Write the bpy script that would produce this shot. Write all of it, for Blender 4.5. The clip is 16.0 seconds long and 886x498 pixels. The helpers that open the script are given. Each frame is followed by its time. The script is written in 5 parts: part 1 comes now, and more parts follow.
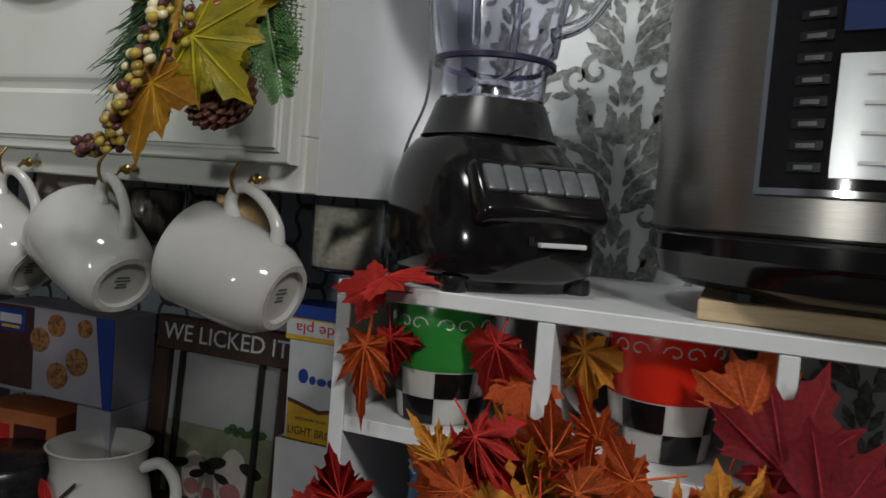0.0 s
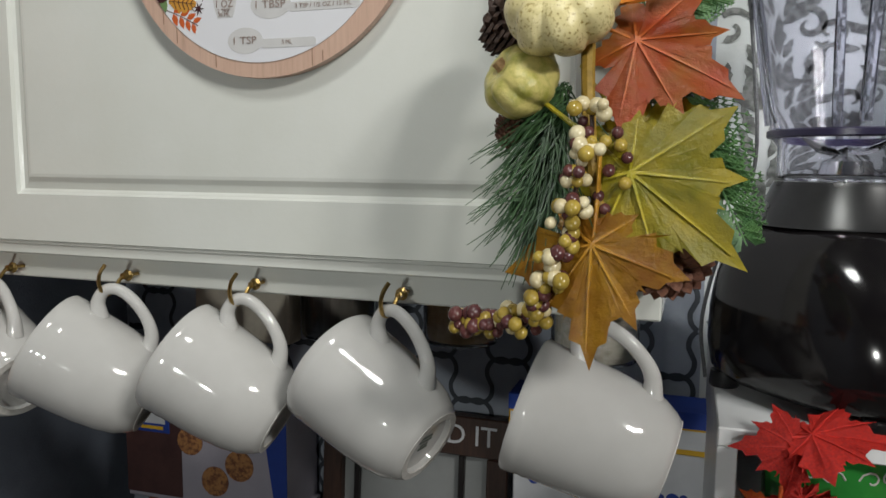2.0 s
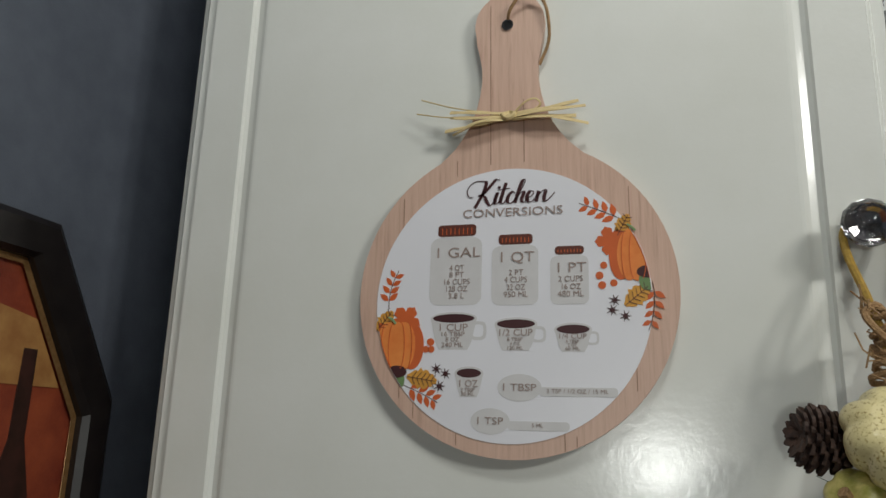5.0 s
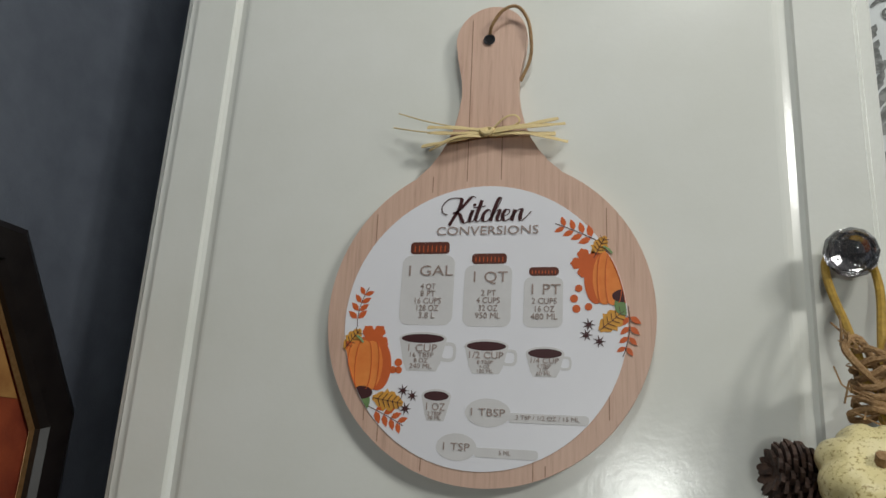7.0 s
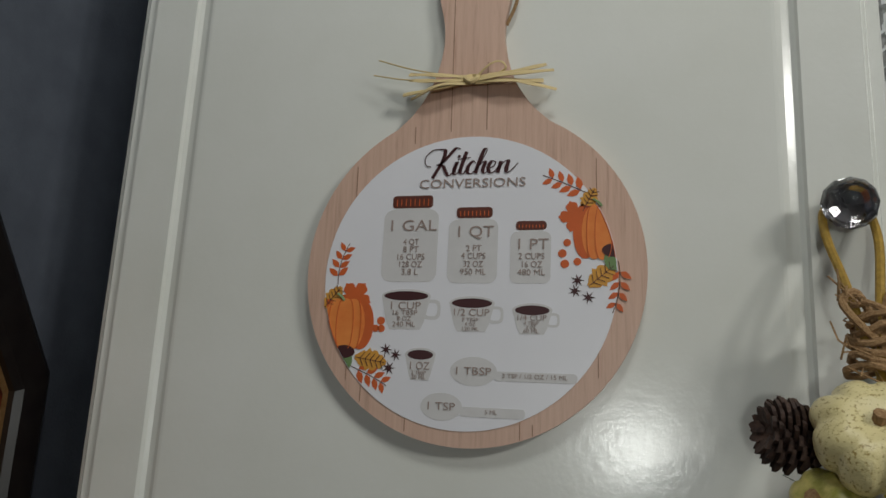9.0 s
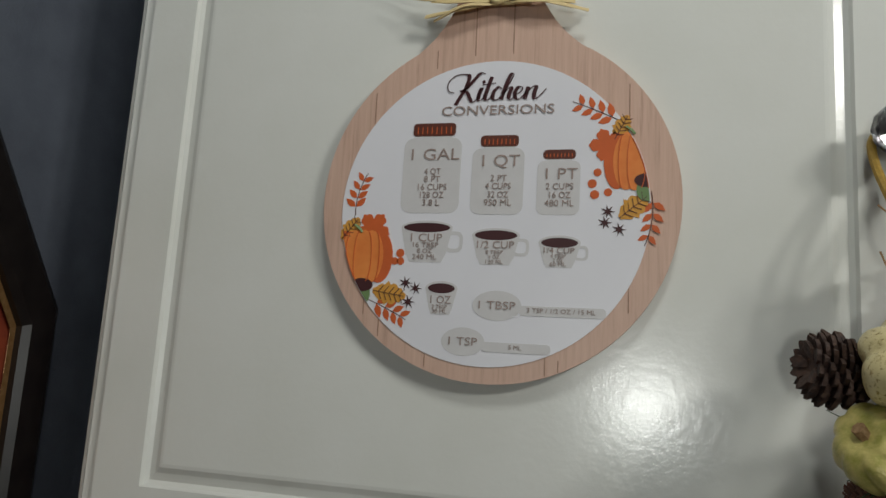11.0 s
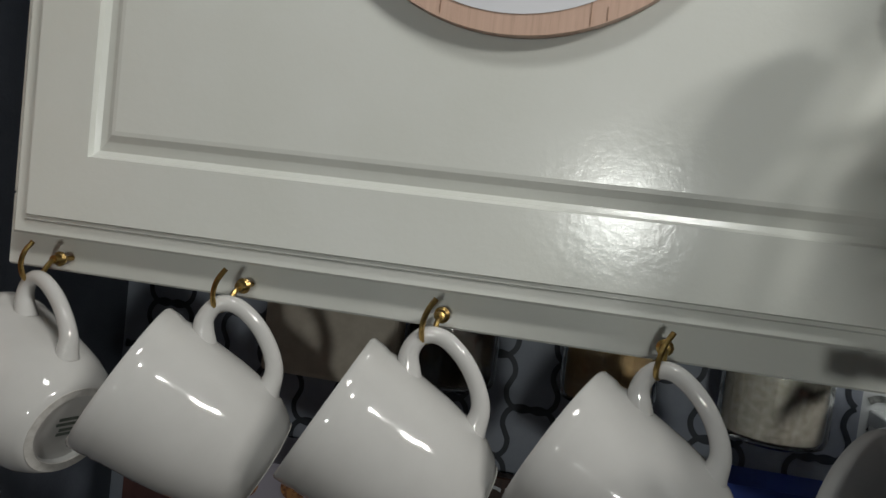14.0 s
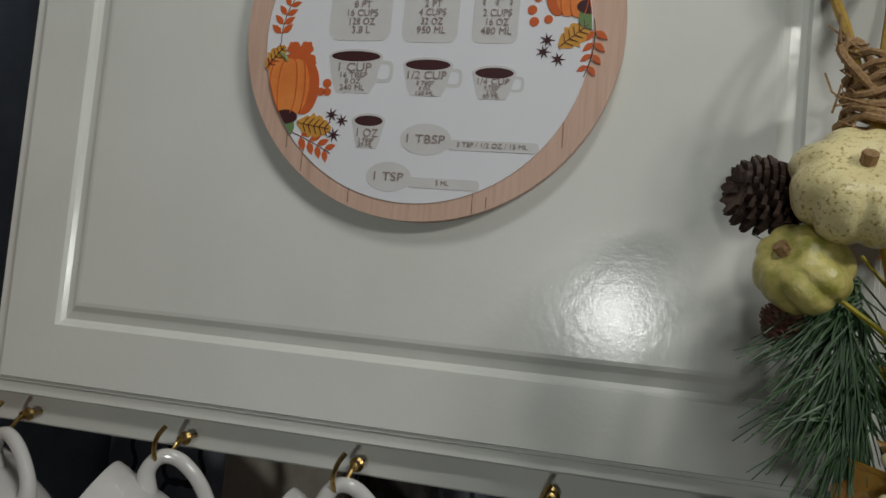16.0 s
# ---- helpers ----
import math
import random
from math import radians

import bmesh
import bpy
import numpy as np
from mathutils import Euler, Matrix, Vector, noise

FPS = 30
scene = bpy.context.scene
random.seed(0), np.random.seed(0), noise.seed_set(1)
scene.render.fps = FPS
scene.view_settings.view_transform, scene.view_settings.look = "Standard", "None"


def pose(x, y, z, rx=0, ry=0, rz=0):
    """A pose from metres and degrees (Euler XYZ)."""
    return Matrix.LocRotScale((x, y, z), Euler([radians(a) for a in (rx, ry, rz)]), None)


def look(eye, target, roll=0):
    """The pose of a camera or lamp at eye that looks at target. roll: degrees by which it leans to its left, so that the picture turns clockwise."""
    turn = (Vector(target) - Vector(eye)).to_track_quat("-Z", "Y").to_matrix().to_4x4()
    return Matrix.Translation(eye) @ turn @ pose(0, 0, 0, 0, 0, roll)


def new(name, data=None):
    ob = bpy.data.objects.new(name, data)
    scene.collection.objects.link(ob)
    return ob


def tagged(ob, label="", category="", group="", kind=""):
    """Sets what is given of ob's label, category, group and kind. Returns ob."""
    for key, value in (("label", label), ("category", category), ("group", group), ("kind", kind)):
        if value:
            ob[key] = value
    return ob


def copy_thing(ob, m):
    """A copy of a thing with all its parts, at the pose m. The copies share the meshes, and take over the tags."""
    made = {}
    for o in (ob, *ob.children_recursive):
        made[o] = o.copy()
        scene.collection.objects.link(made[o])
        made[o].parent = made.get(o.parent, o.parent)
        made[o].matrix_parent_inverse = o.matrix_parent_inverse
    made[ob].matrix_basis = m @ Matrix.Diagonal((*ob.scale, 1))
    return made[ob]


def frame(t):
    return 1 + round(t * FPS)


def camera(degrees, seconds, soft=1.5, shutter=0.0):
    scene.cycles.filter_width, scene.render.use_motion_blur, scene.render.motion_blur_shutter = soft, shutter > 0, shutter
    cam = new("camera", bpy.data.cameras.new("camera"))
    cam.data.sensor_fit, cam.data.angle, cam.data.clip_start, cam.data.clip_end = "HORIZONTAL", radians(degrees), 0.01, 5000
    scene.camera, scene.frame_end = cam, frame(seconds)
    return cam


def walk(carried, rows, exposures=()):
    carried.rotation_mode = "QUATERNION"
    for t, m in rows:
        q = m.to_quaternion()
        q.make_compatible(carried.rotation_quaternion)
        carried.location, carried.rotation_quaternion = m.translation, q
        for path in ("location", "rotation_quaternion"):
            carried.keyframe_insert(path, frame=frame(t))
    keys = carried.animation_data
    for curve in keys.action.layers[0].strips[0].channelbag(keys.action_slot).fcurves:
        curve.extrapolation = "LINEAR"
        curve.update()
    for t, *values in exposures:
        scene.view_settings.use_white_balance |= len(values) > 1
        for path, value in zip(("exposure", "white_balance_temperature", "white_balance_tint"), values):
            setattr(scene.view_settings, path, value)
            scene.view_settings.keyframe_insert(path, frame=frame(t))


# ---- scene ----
cam = camera(62.0, 16.0, soft=1.5, shutter=0.2)
PATH = [
    (0, (0.591, -0.486, 1.33), (-0.139, 1.372, 1.206), 4.5),
    (0.5, (0.551, -0.456, 1.333), (-0.271, 1.361, 1.174), 5.0),
    (1, (0.432, -0.476, 1.358), (-0.224, 1.408, 1.217), 2.7),
    (1.5, (0.290, -0.482, 1.396), (-0.025, 1.482, 1.214), -0.9),
    (2, (0.284, -0.461, 1.427), (-0.349, 1.423, 1.2), 0.5),
    (2.5, (0.262, -0.49, 1.443), (-0.324, 1.421, 1.404), 0.1),
    (3, (0.198, -0.535, 1.466), (-0.334, 1.392, 1.545), -1.6),
    (3.5, (0.162, -0.552, 1.471), (-0.308, 1.384, 1.653), -0.4),
    (4, (0.165, -0.57, 1.476), (-0.389, 1.304, 1.9), 0.2),
    (4.5, (0.092, -0.546, 1.499), (-0.448, 1.321, 1.97), 1.0),
    (6.8, (0.108, -0.505, 1.506), (-0.415, 1.345, 2.058), 3.6),
    (7, (0.108, -0.504, 1.506), (-0.413, 1.351, 2.041), 3.5),
    (7.5, (0.096, -0.497, 1.502), (-0.445, 1.365, 1.992), 3.6),
    (8, (0.086, -0.489, 1.501), (-0.415, 1.392, 1.959), 3.6),
    (8.5, (0.102, -0.484, 1.51), (-0.395, 1.405, 1.939), 3.0),
    (9, (0.106, -0.484, 1.511), (-0.386, 1.409, 1.929), 2.8),
    (9.2, (0.109, -0.482, 1.512), (-0.387, 1.414, 1.912), 2.9),
    (11.5, (0.088, -0.46, 1.492), (-0.419, 1.449, 1.806), 3.6),
    (12, (0.091, -0.457, 1.492), (-0.415, 1.455, 1.793), 3.9),
    (12.5, (0.063, -0.429, 1.469), (-0.358, 1.525, 1.533), 6.3),
    (13, (0.059, -0.411, 1.438), (-0.358, 1.543, 1.527), 5.8),
    (13.5, (0.053, -0.387, 1.414), (-0.33, 1.575, 1.352), 5.7),
    (14, (0.05, -0.382, 1.398), (-0.327, 1.579, 1.274), 6.7),
    (14.5, (0.057, -0.382, 1.398), (-0.309, 1.582, 1.318), 7.2),
    (15, (0.089, -0.401, 1.428), (-0.337, 1.552, 1.507), 5.5),
    (15.5, (0.108, -0.419, 1.442), (-0.344, 1.524, 1.584), 4.9),
    (16, (0.123, -0.422, 1.446), (-0.344, 1.519, 1.563), 5.4),
]
walk(cam, [(t, look(eye, target, roll)) for t, eye, target, roll in PATH],
     [(0, 0.1), (0.5, 0.5), (1.0, 0.55), (1.5, 0.75), (2.5, 0.15), (3.5, -0.05), (4.5, -0.1), (7, -0.02), (8, -0.18), (9, -0.40), (12, -0.06), (13, -0.09), (14, 0.2), (14.5, 0.15), (15.5, -0.27), (16, -0.22)])

# ---- light ----
world = bpy.data.worlds.new("room_air")
world.use_nodes = True
world.node_tree.nodes["Background"].inputs[0].default_value = (0.75, 0.85, 1.0, 1)
world.node_tree.nodes["Background"].inputs[1].default_value = 0.018
scene.world = world
scene.view_settings.exposure = 0.0


def lamp(name, eye, target, watts, size, colour):
    data = bpy.data.lights.new(name, "AREA")
    data.shape, data.size, data.energy, data.color = "DISK", size, watts, colour
    ob = new(name, data)
    ob.matrix_world = look(eye, target)
    return ob


lamp("room_lamp", (0.12, -1.45, 1.43), (0.12, 0, 1.43), 2.7, 0.08, (0.97, 1.0, 0.95))
# Unseen fill, added overhead so the door grows brighter towards its top.
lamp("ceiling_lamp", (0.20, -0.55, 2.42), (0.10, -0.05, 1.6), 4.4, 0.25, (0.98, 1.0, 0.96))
lamp("ceiling_bulb", (1.55, -0.98, 2.36), (0.1, 0, 1.50), 7.0, 0.18, (1.0, 0.99, 0.94))
lamp("ceiling_bulb", (1.36, -1.12, 2.36), (0.1, 0, 1.50), 7.0, 0.18, (1.0, 0.99, 0.94))


# ---- materials ----
def nodes_of(name):
    m = bpy.data.materials.new(name)
    m.use_nodes = True
    nt = m.node_tree
    return m, nt, nt.nodes["Principled BSDF"]


def ramp(nt, fac, stops):
    r = nt.nodes.new("ShaderNodeValToRGB")
    while len(r.color_ramp.elements) < len(stops):
        r.color_ramp.elements.new(0.5)
    for e, (p, c) in zip(r.color_ramp.elements, stops):
        e.position, e.color = p, (*c, 1)
    nt.links.new(fac, r.inputs[0])
    return r.outputs[0]


def noise_of(nt, scale, detail=4, stretch=(1, 1, 1), rough=0.6):
    tc = nt.nodes.new("ShaderNodeTexCoord")
    mp = nt.nodes.new("ShaderNodeMapping")
    mp.inputs["Scale"].default_value = stretch
    n = nt.nodes.new("ShaderNodeTexNoise")
    n.inputs["Scale"].default_value, n.inputs["Detail"].default_value, n.inputs["Roughness"].default_value = scale, detail, rough
    nt.links.new(tc.outputs["Object"], mp.inputs[0])
    nt.links.new(mp.outputs[0], n.inputs["Vector"])
    return n.outputs[0]


def surface(name, c1, c2=None, rough=0.5, metal=0.0, scale=60, bump=0.0, bscale=400, stretch=(1, 1, 1), spread=(0.35, 0.65), rvar=0.08, coat=0.0, **more):
    m, nt, b = nodes_of(name)
    c2 = c2 or tuple(v * 0.88 for v in c1)
    fine = noise_of(nt, scale, 6, stretch)
    nt.links.new(ramp(nt, fine, [(spread[0], c1), (spread[1], c2)]), b.inputs["Base Color"])
    wide = noise_of(nt, scale * 0.17, 3, stretch)
    mr = nt.nodes.new("ShaderNodeMapRange")
    mr.inputs[3].default_value, mr.inputs[4].default_value = max(0.02, rough - rvar), min(1, rough + rvar)
    nt.links.new(wide, mr.inputs[0])
    nt.links.new(mr.outputs[0], b.inputs["Roughness"])
    b.inputs["Metallic"].default_value = metal
    b.inputs["Coat Weight"].default_value = coat
    for k, v in more.items():
        b.inputs[k.replace("_", " ")].default_value = v
    if bump:
        bn = nt.nodes.new("ShaderNodeBump")
        bn.inputs["Strength"].default_value, bn.inputs["Distance"].default_value = bump, 0.002
        nt.links.new(noise_of(nt, bscale, 5, stretch), bn.inputs["Height"])
        nt.links.new(bn.outputs[0], b.inputs["Normal"])
    return m


WHITE_PAINT = surface("white_gloss_paint", (0.74, 0.75, 0.71), (0.70, 0.71, 0.66), 0.175, scale=9, bump=0.065, bscale=190, rvar=0.03)
WHITE_SIDE = surface("white_side_paint", (0.72, 0.74, 0.76), (0.67, 0.69, 0.71), 0.4, scale=14, bump=0.1, bscale=300)
SHELF_WHITE = surface("white_melamine", (0.75, 0.76, 0.77), (0.68, 0.69, 0.70), 0.35, scale=20, bump=0.05)
BLUE_WALL = surface("blue_grey_wall", (0.105, 0.120, 0.150), (0.085, 0.098, 0.125), 0.7, scale=30, bump=0.35, bscale=350)
CHINA = surface("white_china", (0.56, 0.55, 0.535), (0.525, 0.515, 0.50), 0.07, scale=25, rvar=0.04, coat=0.3)
CHINA_FOOT = surface("unglazed_china", (0.62, 0.60, 0.57), (0.5, 0.48, 0.45), 0.7, scale=220)
STAMP = surface("grey_green_stamp", (0.12, 0.14, 0.12), rough=0.7)
BRASS = surface("worn_brass", (0.55, 0.38, 0.13), (0.30, 0.20, 0.08), 0.3, 1.0, scale=300)
BLACK_PLASTIC = surface("black_gloss_plastic", (0.006, 0.005, 0.006), (0.010, 0.009, 0.009), 0.11, scale=80, rvar=0.03)
BLACK_SATIN = surface("black_satin_plastic", (0.011, 0.011, 0.012), (0.016, 0.016, 0.017), 0.28, scale=90)
GREY_BUTTON = surface("grey_button_rubber", (0.13, 0.14, 0.15), (0.10, 0.105, 0.115), 0.3, scale=120)
STEEL = surface("brushed_steel", (0.42, 0.40, 0.37), (0.34, 0.32, 0.30), 0.33, 1.0, scale=40, stretch=(1, 1, 60), bump=0.05, bscale=60)
CHROME = surface("chrome", (0.75, 0.75, 0.76), rough=0.12, metal=1.0, rvar=0.03)
PALE_WOOD = surface("pale_pine", (0.60, 0.45, 0.28), (0.50, 0.36, 0.21), 0.55, scale=30, stretch=(1, 12, 12), bump=0.1)
DARK_WOOD = surface("dark_brown_wood", (0.060, 0.028, 0.018), (0.035, 0.017, 0.012), 0.5, scale=35, stretch=(10, 10, 1), bump=0.2, bscale=80)
BLACK_WOOD = surface("black_lacquer_frame", (0.008, 0.006, 0.006), (0.014, 0.011, 0.010), 0.35, scale=60)
TWINE = surface("jute_twine", (0.46, 0.29, 0.14), (0.30, 0.17, 0.075), 0.9, scale=500, bump=0.8, bscale=900)
RAFFIA = surface("raffia_straw", (0.72, 0.58, 0.30), (0.55, 0.42, 0.20), 0.6, scale=200, stretch=(1, 20, 20), bump=0.2)
WIRE_OCHRE = surface("ochre_paper_wire", (0.42, 0.26, 0.035), (0.28, 0.17, 0.02), 0.6, scale=250, bump=0.3)
PUMPKIN = surface("cream_speckled_gourd", (0.76, 0.66, 0.34), (0.34, 0.24, 0.06), 0.3, scale=520, spread=(0.54, 0.66), bump=0.3, bscale=300)
GOURD = surface("yellow_green_gourd", (0.58, 0.50, 0.17), (0.32, 0.31, 0.06), 0.33, scale=120, spread=(0.42, 0.66), bump=0.3, bscale=260)
CONE_BROWN = surface("pine_cone_scale", (0.075, 0.038, 0.024), (0.030, 0.016, 0.012), 0.7, scale=250, bump=0.5)
CONE_RED = surface("reddish_cone_scale", (0.16, 0.065, 0.035), (0.08, 0.03, 0.02), 0.7, scale=250, bump=0.5)
NEEDLE = surface("dark_green_needle", (0.045, 0.105, 0.032), (0.022, 0.058, 0.022), 0.5, scale=150)
FERN = surface("pale_green_fern", (0.13, 0.26, 0.09), (0.06, 0.15, 0.055), 0.55, scale=150)
LEAF_OLIVE = surface("olive_yellow_leaf", (0.47, 0.37, 0.018), (0.27, 0.25, 0.016), 0.33, scale=45, bump=0.5, bscale=220)
LEAF_BROWN = surface("golden_brown_leaf", (0.48, 0.25, 0.02), (0.30, 0.12, 0.012), 0.3, scale=60, bump=0.5, bscale=220)
LEAF_RUST = surface("rust_leaf", (0.38, 0.18, 0.025), (0.50, 0.065, 0.015), 0.4, scale=16, bump=0.5, bscale=220)
LEAF_RED = surface("red_silk_leaf", (0.68, 0.030, 0.016), (0.44, 0.014, 0.014), 0.55, scale=40, bump=0.4, bscale=260)
LEAF_ORANGE = surface("orange_silk_leaf", (0.74, 0.17, 0.02), (0.60, 0.06, 0.015), 0.55, scale=35, bump=0.4, bscale=260)
LEAF_GOLD = surface("gold_silk_leaf", (0.76, 0.38, 0.03), (0.68, 0.19, 0.02), 0.55, scale=35, bump=0.4, bscale=260)
LEAF_WINE = surface("wine_silk_leaf", (0.42, 0.014, 0.028), (0.22, 0.009, 0.016), 0.6, scale=35, bump=0.4, bscale=260)
BERRY_GOLD = surface("gold_berry", (0.46, 0.33, 0.06), (0.25, 0.17, 0.03), 0.2, scale=90)
BERRY_CREAM = surface("cream_berry", (0.72, 0.64, 0.42), (0.55, 0.45, 0.25), 0.25, scale=90)
BERRY_WINE = surface("wine_berry", (0.13, 0.045, 0.04), (0.06, 0.02, 0.022), 0.2, scale=90)
GREEN_MUG = surface("green_glaze", (0.035, 0.25, 0.045), (0.025, 0.20, 0.035), 0.22, scale=30)
RED_MUG = surface("red_glaze", (0.72, 0.03, 0.012), (0.60, 0.02, 0.01), 0.22, scale=30)
BLUE_MUG = surface("blue_glaze", (0.02, 0.13, 0.30), (0.015, 0.10, 0.24), 0.22, scale=30)
SUGAR_WHITE = surface("white_carton", (0.62, 0.63, 0.66), (0.56, 0.57, 0.60), 0.5, scale=30)
INK_BLUE = surface("blue_ink", (0.015, 0.05, 0.30), rough=0.5)
INK_BROWN = surface("brown_ink", (0.10, 0.035, 0.025), rough=0.5)
INK_YELLOW = surface("yellow_ink", (0.72, 0.43, 0.02), (0.62, 0.35, 0.02), rough=0.5)
INK_RED = surface("red_ink", (0.60, 0.02, 0.02), rough=0.5)
INK_GREY = surface("grey_ink", (0.63, 0.62, 0.62), (0.60, 0.59, 0.59), rough=0.45, scale=80)
INK_TEXT = surface("taupe_ink", (0.33, 0.25, 0.22), rough=0.5)
INK_DARK = surface("espresso_ink", (0.055, 0.012, 0.014), rough=0.45)
INK_LID = surface("red_brown_ink", (0.13, 0.035, 0.018), (0.09, 0.02, 0.012), rough=0.45, scale=200, stretch=(12, 1, 1))
INK_ORANGE = surface("pumpkin_orange_ink", (0.80, 0.27, 0.06), (0.72, 0.20, 0.04), rough=0.45, scale=60)
INK_RUST = surface("rust_orange_ink", (0.62, 0.12, 0.025), rough=0.45)
INK_GOLD = surface("gold_ink", (0.68, 0.33, 0.05), rough=0.45)
INK_GREEN = surface("acorn_green_ink", (0.16, 0.26, 0.10), rough=0.45)
SIGN_WHITE = surface("white_print", (0.78, 0.78, 0.82), (0.75, 0.75, 0.79), 0.3, scale=12)
PAPER = surface("cream_paper_tag", (0.55, 0.50, 0.42), (0.45, 0.40, 0.33), 0.8, scale=60)
COOKIE = surface("cookie_print", (0.42, 0.20, 0.07), (0.16, 0.06, 0.03), 0.5, scale=180, spread=(0.45, 0.6))
COOKIE_BOX = surface("pale_blue_carton", (0.42, 0.40, 0.46), (0.34, 0.32, 0.38), 0.45, scale=12)
BOX_BROWN = surface("brown_carton_print", (0.09, 0.04, 0.035), (0.05, 0.02, 0.02), 0.45, scale=20)
BOX_ORANGE = surface("orange_carton", (0.60, 0.20, 0.07), (0.50, 0.14, 0.05), 0.5, scale=20)
COUNTER = surface("speckled_counter", (0.10, 0.09, 0.085), (0.05, 0.045, 0.04), 0.3, scale=300)
ROOM_WALL = surface("plain_room_wall", (0.13, 0.135, 0.15), (0.11, 0.115, 0.13), 0.8, scale=20, bump=0.1)
FLOOR = surface("brown_floor", (0.14, 0.10, 0.07), (0.10, 0.07, 0.05), 0.5, scale=15)
CORK = surface("tan_spice", (0.58, 0.40, 0.20), (0.48, 0.31, 0.15), 0.8, scale=220, bump=0.3)
SPICE_GREY = surface("grey_brown_spice", (0.36, 0.33, 0.29), (0.22, 0.20, 0.17), 0.85, scale=200, bump=0.3)
SPICE_DARK = surface("dark_spice", (0.07, 0.055, 0.045), (0.035, 0.028, 0.024), 0.85, scale=200, bump=0.3)


def glass(name, colour, rough=0.02, ior=1.45):
    m, nt, b = nodes_of(name)
    b.inputs["Base Color"].default_value = (*colour, 1)
    b.inputs["Roughness"].default_value = rough
    b.inputs["Transmission Weight"].default_value = 1.0
    b.inputs["IOR"].default_value = ior
    return m


JAR_GLASS = glass("clear_glass", (0.93, 0.95, 0.94), 0.03)
PITCHER_PLASTIC = glass("clear_purple_plastic", (0.86, 0.86, 0.93), 0.05, 1.3)
CRYSTAL = glass("crystal_glass", (0.95, 0.93, 0.95), 0.0, 1.6)


def board_wood():
    m, nt, b = nodes_of("pink_ash_wood")
    n = noise_of(nt, 22, 8, (14, 1, 0.7), 0.7)
    base = ramp(nt, n, [(0.30, (0.66, 0.46, 0.36)), (0.55, (0.59, 0.395, 0.305)), (0.75, (0.44, 0.285, 0.21))])
    k = ramp(nt, noise_of(nt, 30, 3, (6, 1, 0.5)), [(0.62, (1, 1, 1)), (0.78, (0.55, 0.45, 0.4))])
    mix = nt.nodes.new("ShaderNodeMix")
    mix.data_type, mix.blend_type = "RGBA", "MULTIPLY"
    mix.inputs[0].default_value = 0.6
    nt.links.new(base, mix.inputs[6]), nt.links.new(k, mix.inputs[7])
    nt.links.new(mix.outputs[2], b.inputs["Base Color"])
    b.inputs["Roughness"].default_value = 0.42
    return m


BOARD_WOOD = board_wood()
JOINT_BROWN = surface("worn_joint_brown", (0.26, 0.15, 0.10), (0.36, 0.22, 0.15), 0.6, scale=120)


def clear_of(obs):
    for ob in obs:
        ob.visible_shadow = False


# ---- mesh helpers ----
def finish(bm, smooth=False, angle=None):
    bmesh.ops.recalc_face_normals(bm, faces=bm.faces)
    for f in bm.faces:
        f.smooth = smooth
    if smooth and angle:
        for e in bm.edges:
            if len(e.link_faces) == 2 and e.calc_face_angle(0) > radians(angle):
                e.smooth = False
    return bm


def part(name, bm, material, parent=None, label="", smooth=False, angle=40):
    finish(bm, smooth, angle)
    me = bpy.data.meshes.new(name)
    bm.to_mesh(me)
    bm.free()
    me.materials.append(material)
    ob = new(name, me)
    if parent is not None:
        ob.parent = parent
    if label:
        ob["label"] = label
    return ob


def thing(name, label, category, m=None, group="", kind=""):
    ob = new(name)
    ob.empty_display_size = 0.02
    if m is not None:
        ob.matrix_basis = m
    return tagged(ob, label, category, group, kind)


def box(bm, x0, x1, y0, y1, z0, z1, bevel=0.0, seg=1):
    r = bmesh.ops.create_cube(bm, size=1.0, matrix=Matrix.LocRotScale(((x0 + x1) / 2, (y0 + y1) / 2, (z0 + z1) / 2), None, (x1 - x0, y1 - y0, z1 - z0)))
    if bevel:
        es = list({e for v in r["verts"] for e in v.link_edges})
        bmesh.ops.bevel(bm, geom=es, offset=bevel, segments=seg, affect="EDGES", profile=0.5)
    return bm


def boxed(x0, x1, y0, y1, z0, z1, bevel=0.0, seg=1):
    return box(bmesh.new(), x0, x1, y0, y1, z0, z1, bevel, seg)


def lathe(profile, n=40, close=False, m=None):
    """Turns (radius, height) pairs round z."""
    bm = bmesh.new()
    rings = []
    for r, z in profile:
        if r < 1e-5:
            rings.append([bm.verts.new((0, 0, z))])
        else:
            rings.append([bm.verts.new((r * math.cos(2 * math.pi * k / n), r * math.sin(2 * math.pi * k / n), z)) for k in range(n)])
    for a, b in zip(rings, rings[1:] + (rings[:1] if close else [])):
        for k in range(n):
            q = [a[k % len(a)], a[(k + 1) % len(a)], b[(k + 1) % len(b)], b[k % len(b)]]
            q = list(dict.fromkeys(q))
            if len(q) > 2:
                try:
                    bm.faces.new(q)
                except ValueError:
                    pass
    if m is not None:
        bmesh.ops.transform(bm, matrix=m, verts=bm.verts)
    return bm


def smooth_path(pts, n):
    """Catmull-Rom through the points."""
    p = [Vector(q) for q in pts]
    p = [2 * p[0] - p[1]] + p + [2 * p[-1] - p[-2]]
    out = []
    for i in range(1, len(p) - 2):
        for k in range(n):
            t = k / n
            a, b, c, d = p[i - 1:i + 3]
            out.append(0.5 * (2 * b + (c - a) * t + (2 * a - 5 * b + 4 * c - d) * t * t + (3 * b - a - 3 * c + d) * t ** 3))
    return out + [p[-2]]


